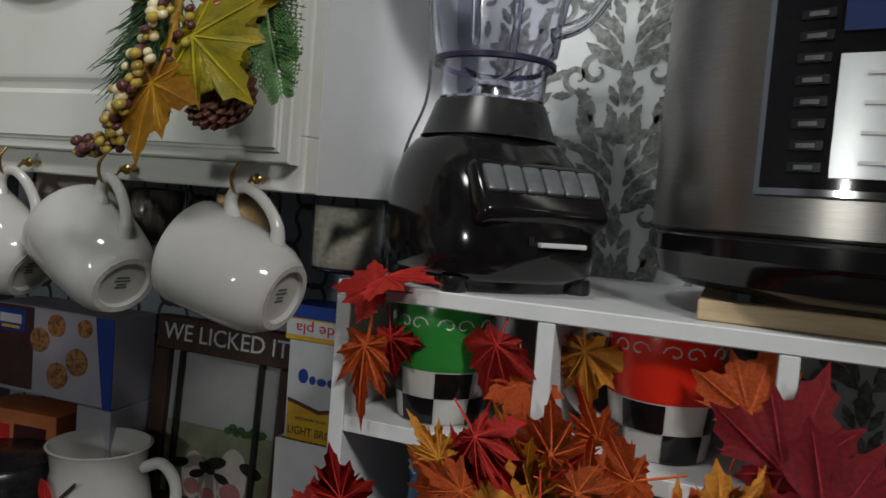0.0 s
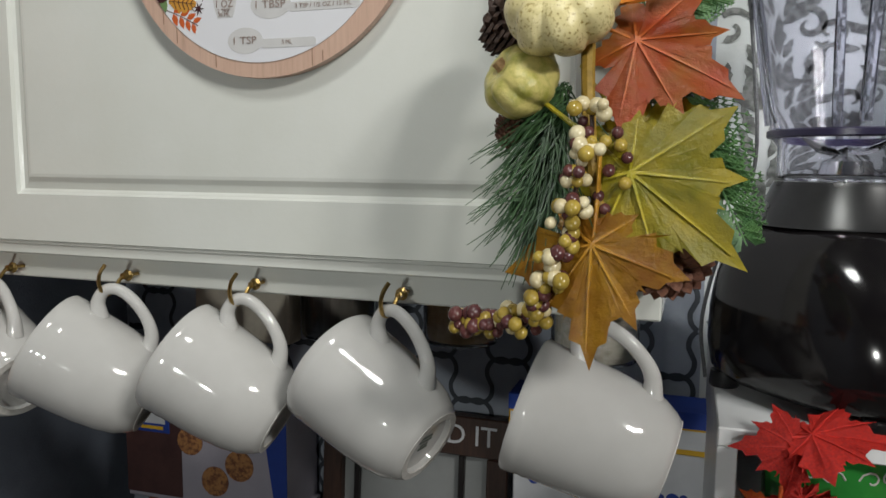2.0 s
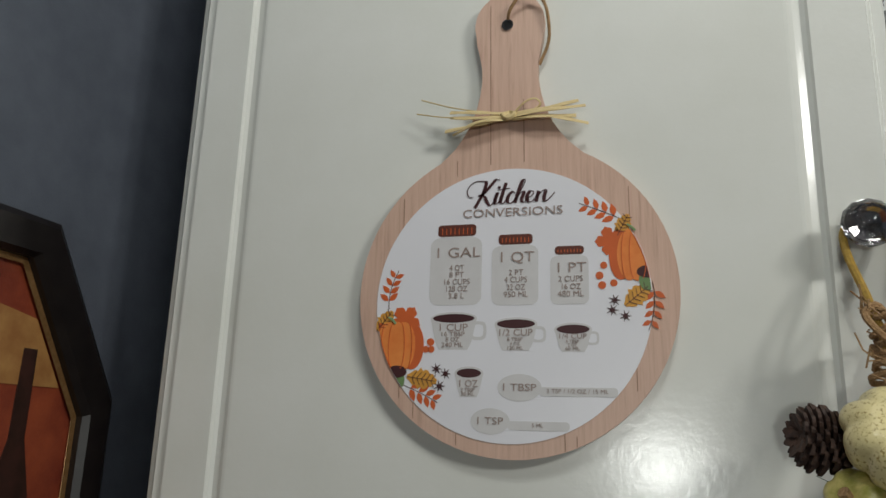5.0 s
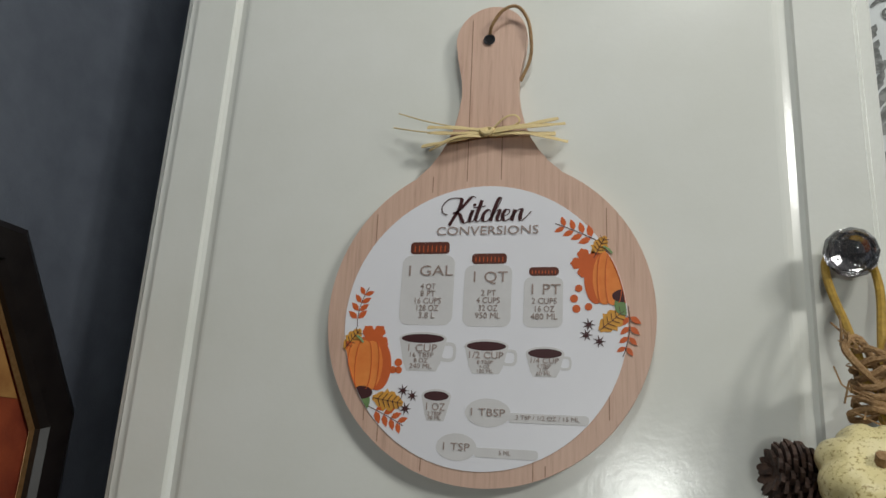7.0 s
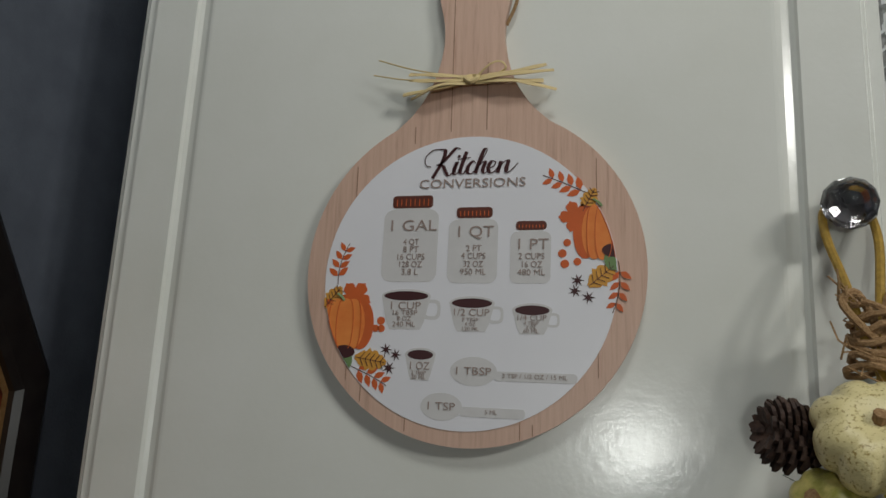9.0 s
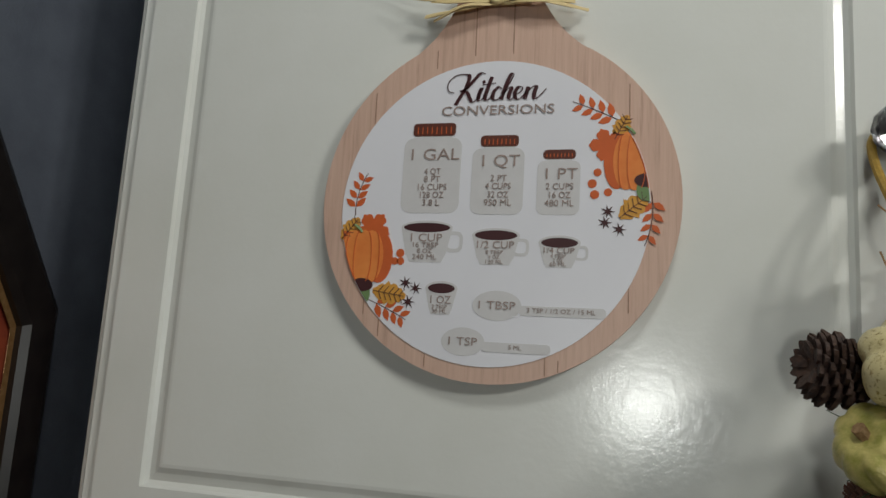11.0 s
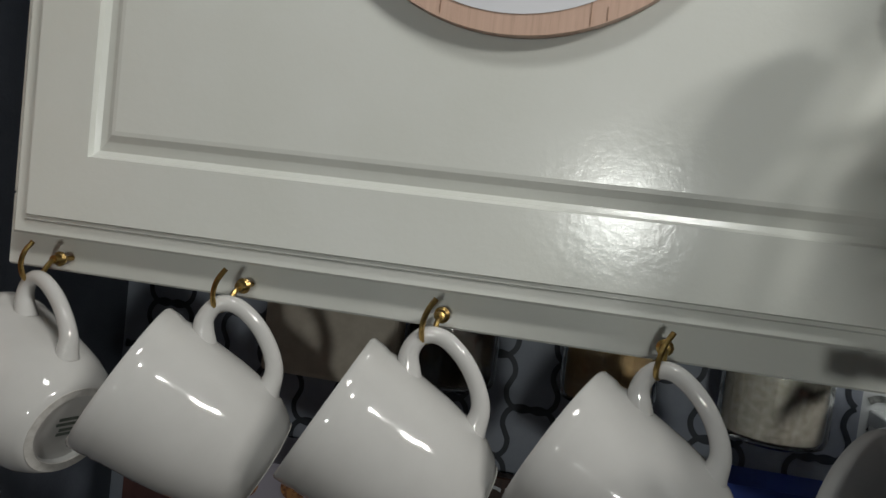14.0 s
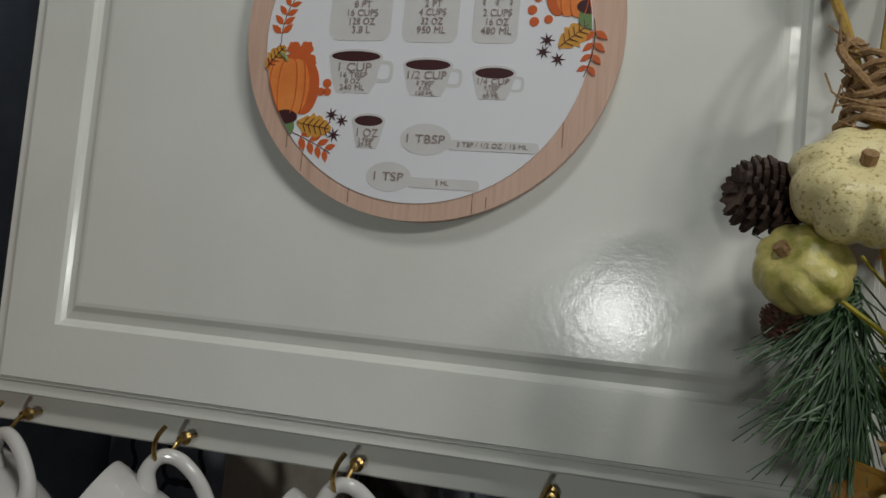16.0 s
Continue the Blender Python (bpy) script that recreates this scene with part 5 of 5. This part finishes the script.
SILVER = surface("silver_film", (0.72, 0.74, 0.76), (0.66, 0.68, 0.70), 0.3, 0.3, scale=40)
part("silver_keypad", curved(-radians(16.5), radians(23), 0.081, 0.156, PR, 0.0064), SILVER, pan, "pale silver keypad", True, 40)
for k in range(4):
    for c in (-1, 0, 1):
        part("pad_key", curved(c * 0.20 - 0.0, c * 0.20 + 0.14, 0.089 + k * 0.017, 0.095 + k * 0.017, PR, 0.0074), INK_GREY, pan, "", True)
SCREEN = surface("dark_blue_screen", (0.03, 0.045, 0.12), (0.025, 0.035, 0.10), 0.15, scale=20)
part("display", curved(-radians(16.5), radians(23), 0.165, 0.236, PR, 0.0064), SCREEN, pan, "dark blue display", True, 40)

# ---- sugar cartons in a white bin ----
bin_ob = thing("storage_bin", "white plastic bin on the counter holding cartons", "bin")
part("bin_front", boxed(0.122, 0.318, 0.226, 0.2285, 0.861, 1.047, 0.001), SHELF_WHITE, bin_ob)
part("bin_back", boxed(0.122, 0.318, 0.300, 0.3025, 0.861, 1.047, 0.001), SHELF_WHITE, bin_ob)
part("bin_side", boxed(0.122, 0.1245, 0.2287, 0.2998, 0.861, 1.047, 0.001), SHELF_WHITE, bin_ob)
part("bin_side", boxed(0.3155, 0.318, 0.2287, 0.2998, 0.861, 1.047, 0.001), SHELF_WHITE, bin_ob)
part("bin_floor", boxed(0.1247, 0.3153, 0.2287, 0.2998, 0.8605, 1.010), SHELF_WHITE, bin_ob)


def carton(x, label, line1, band):
    c = thing("sugar_carton", label, "carton", pose(x, 0.238, 1.0102), "sugar cartons")
    w, d, h = 0.090, 0.048, 0.150
    part("carton_body", boxed(-w / 2, w / 2, 0, d, 0, h, 0.0012), SUGAR_WHITE, c, "white card body")
    part("yellow_label", boxed(-w / 2 + 0.003, w / 2 - 0.003, -0.0006, 0.0002, 0.006, 0.068), INK_YELLOW, c, "yellow label")
    bm = slab(bmesh.new(), [(-w / 2 + 0.003, 0.078), (0, 0.068), (w / 2 - 0.003, 0.078), (w / 2 - 0.003, 0.0825), (0, 0.0725), (-w / 2 + 0.003, 0.0825)], -0.0008, 0.0002)
    part("brown_chevron", bm, INK_BROWN, c, "brown chevron line")
    bm = slab(bmesh.new(), [(-w / 2 + 0.003, 0.0675), (w / 2 - 0.003, 0.0675), (w / 2 - 0.003, 0.0778), (0, 0.0678), (-w / 2 + 0.003, 0.0778)], -0.0006, 0.0002)
    part("label_point", bm, INK_YELLOW, c)
    # maker's mark as plain shapes in its colour
    for k, (bx, bw, bh) in enumerate(((-0.0235, 0.013, 0.017), (-0.011, 0.0085, 0.010), (0.0008, 0.0125, 0.009), (0.0145, 0.012, 0.010), (0.0245, 0.0085, 0.010))):
        part("mark_shape", slab(bmesh.new(), ellipse(bx, 0.101 + bh / 2, bw / 2, bh / 2, 16), -0.0008, 0.0002), INK_BLUE, c)
    letters(line1, 0.0135, facing(0, -0.0010, 0.045), c, INK_BROWN, 0.078, 0, 0.0002)
    letters("SUGAR", 0.0125, facing(0, -0.0010, 0.030), c, INK_BROWN, 0.042, 0, 0.0002)
    letters("PREMIUM PURE CANE", 0.0050, facing(0, -0.0010, 0.0595), c, INK_BROWN, 0.060, 0, 0.0001)
    return c


carton(0.1705, "white and yellow carton of light brown sugar in the bin", "LIGHT BROWN", 0)
carton(0.2650, "white and yellow carton of dark brown sugar in the bin", "DARK BROWN", 0)
mixbox = thing("baking_carton", "blue and yellow baking carton lying on the sugar cartons", "carton", pose(0.2175, 0.236, 1.1604))
part("carton_body", boxed(-0.097, 0.097, 0, 0.050, 0, 0.041, 0.001), INK_YELLOW, mixbox, "yellow card body")
part("blue_top_band", boxed(-0.0972, 0.0972, -0.0006, 0.0506, 0.026, 0.0413), INK_BLUE, mixbox, "blue band")
part("white_strip", boxed(-0.095, 0.095, -0.0008, 0.0002, 0.006, 0.024), SUGAR_WHITE, mixbox)
letters("age de pla", 0.0175, pose(-0.040, -0.0011, 0.0145, 90, 180, 0), mixbox, INK_RED, 0.085, 0, 0.0002)
part("red_badge", boxed(0.030, 0.055, -0.0012, 0.0002, 0.008, 0.023, 0.0004), INK_RED, mixbox, "red badge")

# ---- cow sign ----
cow = thing("framed_cow_sign", "dark wooden framed farmhouse cow sign leaning behind the mugs", "sign", pose(0.0, 0.272, 0.861, -4, 0, 0) @ Matrix.Diagonal((1.08, 1, 1.04, 1)))
part("top_rail", boxed(-0.102, 0.102, -0.008, 0.010, 0.240, 0.282, 0.0015), DARK_WOOD, cow)
part("bottom_rail", boxed(-0.102, 0.102, -0.008, 0.010, 0.0, 0.058, 0.0015), DARK_WOOD, cow)
for x in (-0.102, 0.080):
    part("stile", boxed(x, x + 0.022, -0.008, 0.010, 0.0583, 0.2397, 0.0015), DARK_WOOD, cow)
SKY_GREY = surface("painted_grey_sky", (0.30, 0.31, 0.31), (0.24, 0.25, 0.25), 0.6, scale=12)
FIELD = surface("painted_field", (0.20, 0.21, 0.14), (0.14, 0.15, 0.09), 0.6, scale=30)
part("picture_sky", boxed(-0.0798, 0.0798, 0.002, 0.006, 0.150, 0.2397), SKY_GREY, cow, "painted pale grey sky")
part("picture_field", boxed(-0.0798, 0.0798, 0.0015, 0.006, 0.0583, 0.1497), FIELD, cow, "painted dull green field")
for x in (-0.066, 0.050):
    part("inner_bar", boxed(x, x + 0.006, -0.006, 0.0012, 0.0583, 0.2397, 0.001), BLACK_WOOD, cow)
bm = bmesh.new()
rnd = random.Random(8)
for k in range(9):
    slab(bm, ellipse(0.012 + k * 0.006, 0.150 + rnd.random() * 0.006, 0.006, 0.005, 10), 0.0008, 0.0016)
part("painted_trees", bm, NEEDLE, cow, "painted dark trees")
HIDE_WHITE = surface("painted_white_hide", (0.50, 0.46, 0.44), (0.40, 0.36, 0.34), 0.6, scale=40)
NOSE = surface("painted_pink_nose", (0.36, 0.16, 0.15), (0.28, 0.11, 0.11), 0.6, scale=40)
for x, z, k in ((-0.032, 0.088, 1.0), (0.024, 0.093, 1.25), (-0.008, 0.080, 0.9)):
    part("painted_shape", slab(bmesh.new(), ellipse(x, z, 0.017 * k, 0.030 * k, 20), 0.0002, 0.0014), HIDE_WHITE, cow, "pale painted oval")
    part("painted_patch", slab(bmesh.new(), ellipse(x, z - 0.014 * k, 0.012 * k, 0.010 * k, 16), -0.0004, 0.0003), NOSE, cow, "pink painted oval")
    for s in (-1, 1):
        part("painted_patch", slab(bmesh.new(), ellipse(x + s * 0.020 * k, z + 0.012 * k, 0.013 * k, 0.006 * k, 14, -s * 0.3), -0.0002, 0.0010), BLACK_WOOD, cow, "dark painted oval")
letters("WE LICKED IT", 0.030, facing(0.0, -0.0084, 0.262), cow, SUGAR_WHITE, 0.180, 0, 0.0004)
letters("so it's clean", 0.036, facing(0.010, -0.0084, 0.034), cow, SUGAR_WHITE, 0.150, 0.25, 0.0004)

# ---- cookie carton on a stack ----
stack = thing("orange_carton", "orange snack carton standing on the counter", "carton", pose(-0.265, 0.240, 0.861, 0, 0, 6))
part("carton_body", boxed(-0.075, 0.055, -0.03, 0.035, 0, 0.150, 0.001), BOX_ORANGE, stack)
part("title_bar", boxed(-0.070, -0.020, -0.0312, -0.0298, 0.105, 0.130), INK_RED, stack, "red title shape")
part("title_bar", boxed(-0.012, 0.040, -0.0312, -0.0298, 0.112, 0.132), INK_DARK, stack, "dark title shape")
lower = thing("white_carton", "plain white carton under the cookie carton", "carton", pose(-0.235, 0.255, 0.861))
part("carton_body", boxed(0.052, 0.110, -0.03, 0.045, 0, 0.170, 0.001), COOKIE_BOX, lower)
cook = thing("cookie_carton", "pale carton printed with chocolate chip cookies, lying across other cartons", "carton", pose(-0.2340, 0.225, 1.0315, 0, 0, 2))
part("carton_body", boxed(-0.106, 0.106, 0.0, 0.075, 0, 0.118, 0.0015), COOKIE_BOX, cook)
part("brown_panel", boxed(-0.1055, -0.030, -0.0010, 0.0002, 0.006, 0.117), BOX_BROWN, cook, "dark brown printed panel")
part("blue_band", slab(bmesh.new(), [(0.092, 0.0), (0.1058, 0.0), (0.1058, 0.1178), (0.075, 0.1178)], -0.0010, 0.0002), INK_BLUE, cook, "blue printed band")
part("blue_badge", boxed(-0.092, -0.045, -0.0022, 0.0, 0.082, 0.112, 0.0005), INK_BLUE, cook, "blue badge")
part("badge_line", boxed(-0.088, -0.050, -0.0028, -0.0020, 0.093, 0.105), SUGAR_WHITE, cook)
part("badge_line", boxed(-0.085, -0.053, -0.0028, -0.0020, 0.086, 0.090), INK_YELLOW, cook)
for x, z, rr in ((0.010, 0.098, 0.0150), (-0.018, 0.076, 0.0165), (0.046, 0.054, 0.0180), (0.014, 0.032, 0.0175), (0.058, 0.100, 0.012)):
    part("cookie_picture", slab(bmesh.new(), ellipse(x, z, rr, rr, 22), -0.0014, 0.0002), COOKIE, cook, "printed chocolate chip cookie")

# ---- pitcher and black canister ----
pitcher = thing("pitcher", "white ceramic pitcher painted with red flowers, on the counter", "pitcher", pose(-0.098, 0.185, 0.861, 0, 0, 15) @ Matrix.Scale(0.96, 4))
prof = [(0, 0), (0.050, 0), (0.054, 0.004), (0.064, 0.040), (0.066, 0.070), (0.060, 0.105), (0.056, 0.125), (0.060, 0.148), (0.0635, 0.153), (0.0600, 0.154), (0.0530, 0.125), (0.0570, 0.105), (0.0620, 0.070), (0.058, 0.035), (0, 0.008)]
part("body", lathe(prof, 48), CHINA, pitcher, "", True, 50)
part("handle", tube(bmesh.new(), smooth_path([(0.058, 0, 0.128), (0.082, 0, 0.136), (0.100, 0, 0.118), (0.103, 0, 0.088), (0.092, 0, 0.056), (0.062, 0, 0.042)], 5), 0.0075, 10), CHINA, pitcher, "", True)
for k in range(9):
    a = radians(-112 + 16 * math.cos(k * 2.4))
    z = 0.075 + 0.035 * math.sin(k * 2.1)
    part("red_petal", slab(bmesh.new(), [(0.012 * math.cos(t) * (1 + 0.3 * math.cos(3 * t)), 0.016 * math.sin(t)) for t in (2 * math.pi * j / 12 for j in range(12))], -0.0004, 0.0004), LEAF_RED, pitcher).matrix_basis = pose(0.066 * math.cos(a), 0.066 * math.sin(a), z, 0, 40 * k, math.degrees(a) + 90)
for k in range(5):
    a = radians(-130 + 10 * k)
    part("green_leaf", slab(bmesh.new(), [(0.006 * math.cos(t), 0.018 * math.sin(t)) for t in (2 * math.pi * j / 10 for j in range(10))], -0.0004, 0.0004), NEEDLE, pitcher).matrix_basis = pose(0.0665 * math.cos(a), 0.0665 * math.sin(a), 0.045 + 0.006 * k, 0, 35 * k, math.degrees(a) + 90)
part("brown_twig", tube(bmesh.new(), smooth_path([(0.01, -0.066, 0.125), (-0.012, -0.0650, 0.10), (-0.030, -0.0600, 0.06)], 5), 0.0022, 6), CONE_BROWN, pitcher)
can = thing("black_canister", "black canister with a ridged lid on the counter", "canister", pose(-0.222, 0.150, 0.861))
part("body", lathe([(0, 0), (0.062, 0), (0.064, 0.004), (0.064, 0.092), (0, 0.092)], 40), BLACK_SATIN, can, "", True, 50)
part("lid", lathe([(0, 0.0925), (0.066, 0.0925), (0.067, 0.096), (0.066, 0.114), (0.060, 0.119), (0, 0.120)], 40), BLACK_SATIN, can, "", True, 50)

# ---- octagonal picture on the side wall ----
oct_ob = thing("octagonal_picture", "black octagonal framed picture of wine bottles on the side wall", "picture")
OY, OZ, OR = -0.129, 1.400, 0.240


def octagon(r):
    """A tall octagon; r runs from OR at the frame's outer edge inwards."""
    d = OR - r
    a, b, ca, cb = 0.200 - d, 0.2665 - d, 0.093 - 0.35 * d, 0.143 - 0.50 * d
    return [(OY + y, OZ + z) for y, z in ((a, b - cb), (a - ca, b), (ca - a, b), (-a, b - cb), (-a, cb - b), (ca - a, -b), (a - ca, -b), (a, cb - b))]


def oct_ring(r0, r1, x0, x1):
    bm = bmesh.new()
    rows = [[bm.verts.new((x, y, z)) for y, z in octagon(r)] for r, x in ((r0, x0), (r0, x1 - 0.004), (r0 - 0.006, x1), (r1 + 0.004, x1), (r1, x1 - 0.006), (r1, x0))]
    for a, b in zip(rows, rows[1:] + rows[:1]):
        for k in range(8):
            bm.faces.new((a[k], a[(k + 1) % 8], b[(k + 1) % 8], b[k]))
    return bm


part("frame", oct_ring(OR, OR - 0.034, LEFT + 0.001, LEFT + 0.026), BLACK_WOOD, oct_ob, "black frame")
PICT = surface("red_brown_painting", (0.34, 0.075, 0.030), (0.14, 0.022, 0.014), 0.4, scale=14, bump=0.2)
bm = bmesh.new()
a = [bm.verts.new((LEFT + 0.010, y, z)) for y, z in octagon(OR - 0.033)]
b = [bm.verts.new((LEFT + 0.003, y, z)) for y, z in octagon(OR - 0.033)]
bm.faces.new(a), bm.faces.new(b[::-1])
for k in range(8):
    bm.faces.new((a[k], b[k], b[(k + 1) % 8], a[(k + 1) % 8]))
canvas = part("painting", bm, PICT, oct_ob, "red brown still life")
GILT = surface("thin_gilt_liner", (0.42, 0.24, 0.10), (0.3, 0.16, 0.06), 0.35, 0.6, scale=200)
part("gilt_liner", oct_ring(OR - 0.0335, OR - 0.037, LEFT + 0.004, LEFT + 0.014), GILT, oct_ob, "thin gilt liner")


def side_slab(pts, lift, material, name, label):
    bm = bmesh.new()
    f = [bm.verts.new((LEFT + 0.0105 + lift, y, z)) for y, z in pts]
    g = [bm.verts.new((LEFT + 0.0095, y, z)) for y, z in pts]
    bm.faces.new(f), bm.faces.new(g[::-1])
    for k in range(len(pts)):
        j = (k + 1) % len(pts)
        bm.faces.new((f[k], g[k], g[j], f[j]))
    part(name, bm, material, canvas, label)


BOTTLE_DARK = surface("painted_dark_bottle", (0.028, 0.014, 0.010), (0.05, 0.02, 0.015), 0.35, scale=60)
OCHRE_PAINT = surface("painted_ochre", (0.42, 0.22, 0.07), (0.30, 0.13, 0.04), 0.5, scale=40)
for y, zb, h in ((-0.022, 1.235, 0.280), (-0.072, 1.250, 0.320), (-0.125, 1.240, 0.330), (-0.178, 1.240, 0.330), (-0.235, 1.250, 0.300)):
    w = 0.020
    zb += 0.045
    side_slab([(y - w, zb), (y + w, zb), (y + w, zb + h * 0.58), (y + w * 0.4, zb + h * 0.74), (y + w * 0.36, zb + h), (y - w * 0.36, zb + h), (y - w * 0.4, zb + h * 0.74), (y - w, zb + h * 0.58)], 0.0006, BOTTLE_DARK, "painted_bottle", "painted dark bottle")
    side_slab([(y - w * 0.9, zb + h * 0.16), (y + w * 0.9, zb + h * 0.16), (y + w * 0.9, zb + h * 0.48), (y - w * 0.9, zb + h * 0.48)], 0.0010, OCHRE_PAINT, "painted_label", "painted ochre bottle label")
side_slab([(-0.27, 1.53), (0.015, 1.53), (-0.02, 1.585), (-0.16, 1.610), (-0.24, 1.59)], 0.0002, OCHRE_PAINT, "painted_wall", "painted ochre wall")
side_slab([(-0.27, 1.24), (0.030, 1.27), (0.030, 1.325), (-0.27, 1.31)], 0.0004, OCHRE_PAINT, "painted_table", "painted ochre table")


# ---- damask pattern on the wall ----
def damask():
    """Leaf sprays and scrolls in relief-thin print, repeated in a half-drop."""
    bm = bmesh.new()
    y = BACK - 0.0010
    cnt = [0]

    def petal(cx, cz, a, ln, w):
        cnt[0] = (cnt[0] + 1) % 7
        yy = y - cnt[0] * 0.00007
        pts = []
        for u, v in ((0, 0), (0.18, 0.55), (0.40, 0.75), (0.50, 1.0), (0.62, 0.60), (0.78, 0.62), (1, 0), (0.78, -0.62), (0.62, -0.60), (0.50, -1.0), (0.40, -0.75), (0.18, -0.55)):
            x, z = ln * u, w * v
            pts.append((cx + x * math.cos(a) - z * math.sin(a), cz + x * math.sin(a) + z * math.cos(a)))
        if min(p[0] for p in pts) < 0.302:
            return
        bm.faces.new([bm.verts.new((px, yy, pz)) for px, pz in pts])

    def scroll(cx, cz, r, a0, turn, w):
        prev = None
        for k in range(25):
            t = k / 24
            rr = r * (1 - 0.80 * t)
            a = a0 + turn * t * 7.0
            ww = w * (0.5 + 0.9 * math.sin(math.pi * min(1, t * 1.1 + 0.05)))
            p = [(cx + (rr + s * ww) * math.cos(a), cz + (rr + s * ww) * math.sin(a)) for s in (-0.5, 0.5)]
            if prev and min(q[0] for q in p + prev) > 0.302:
                bm.faces.new([bm.verts.new((q[0], y - 0.0006, q[1])) for q in (prev[0], p[0], p[1], prev[1])])
            prev = p

    for i in range(0, 8):
        for j in range(0, 7):
            cx, cz = 0.345 + i * 0.125, 1.02 + j * 0.150 + (0.075 if i % 2 else 0)
            for s in (-1, 1):
                for k in range(6):
                    petal(cx + s * (0.004 + 0.006 * k), cz - 0.062 + 0.021 * k, math.pi / 2 - s * (0.95 - 0.08 * k), 0.052 - 0.004 * k, 0.0085)
                    petal(cx + s * 0.006, cz - 0.055 + 0.021 * k, math.pi / 2 - s * 0.45, 0.036 - 0.002 * k, 0.0060)
                for k in range(4):
                    petal(cx + s * (0.046 - 0.004 * k), cz - 0.015 + 0.016 * k, math.pi / 2 - s * (1.5 - 0.5 * k), 0.024, 0.0055)
                scroll(cx + s * 0.032, cz + 0.088, 0.019, math.pi / 2 + s * 1.2, -s, 0.0055)
                scroll(cx + s * 0.052, cz - 0.070, 0.017, -math.pi / 2 - s * 0.9, s, 0.005)
            petal(cx, cz + 0.052, math.pi / 2, 0.048, 0.010)
            for k in range(5):
                petal(cx, cz + 0.012, math.pi / 2 + (k - 2) * 0.55, 0.034, 0.008)
    return bm


tagged(part("damask_print", damask(), DAMASK_INK, back_wall_right), kind="stuff")
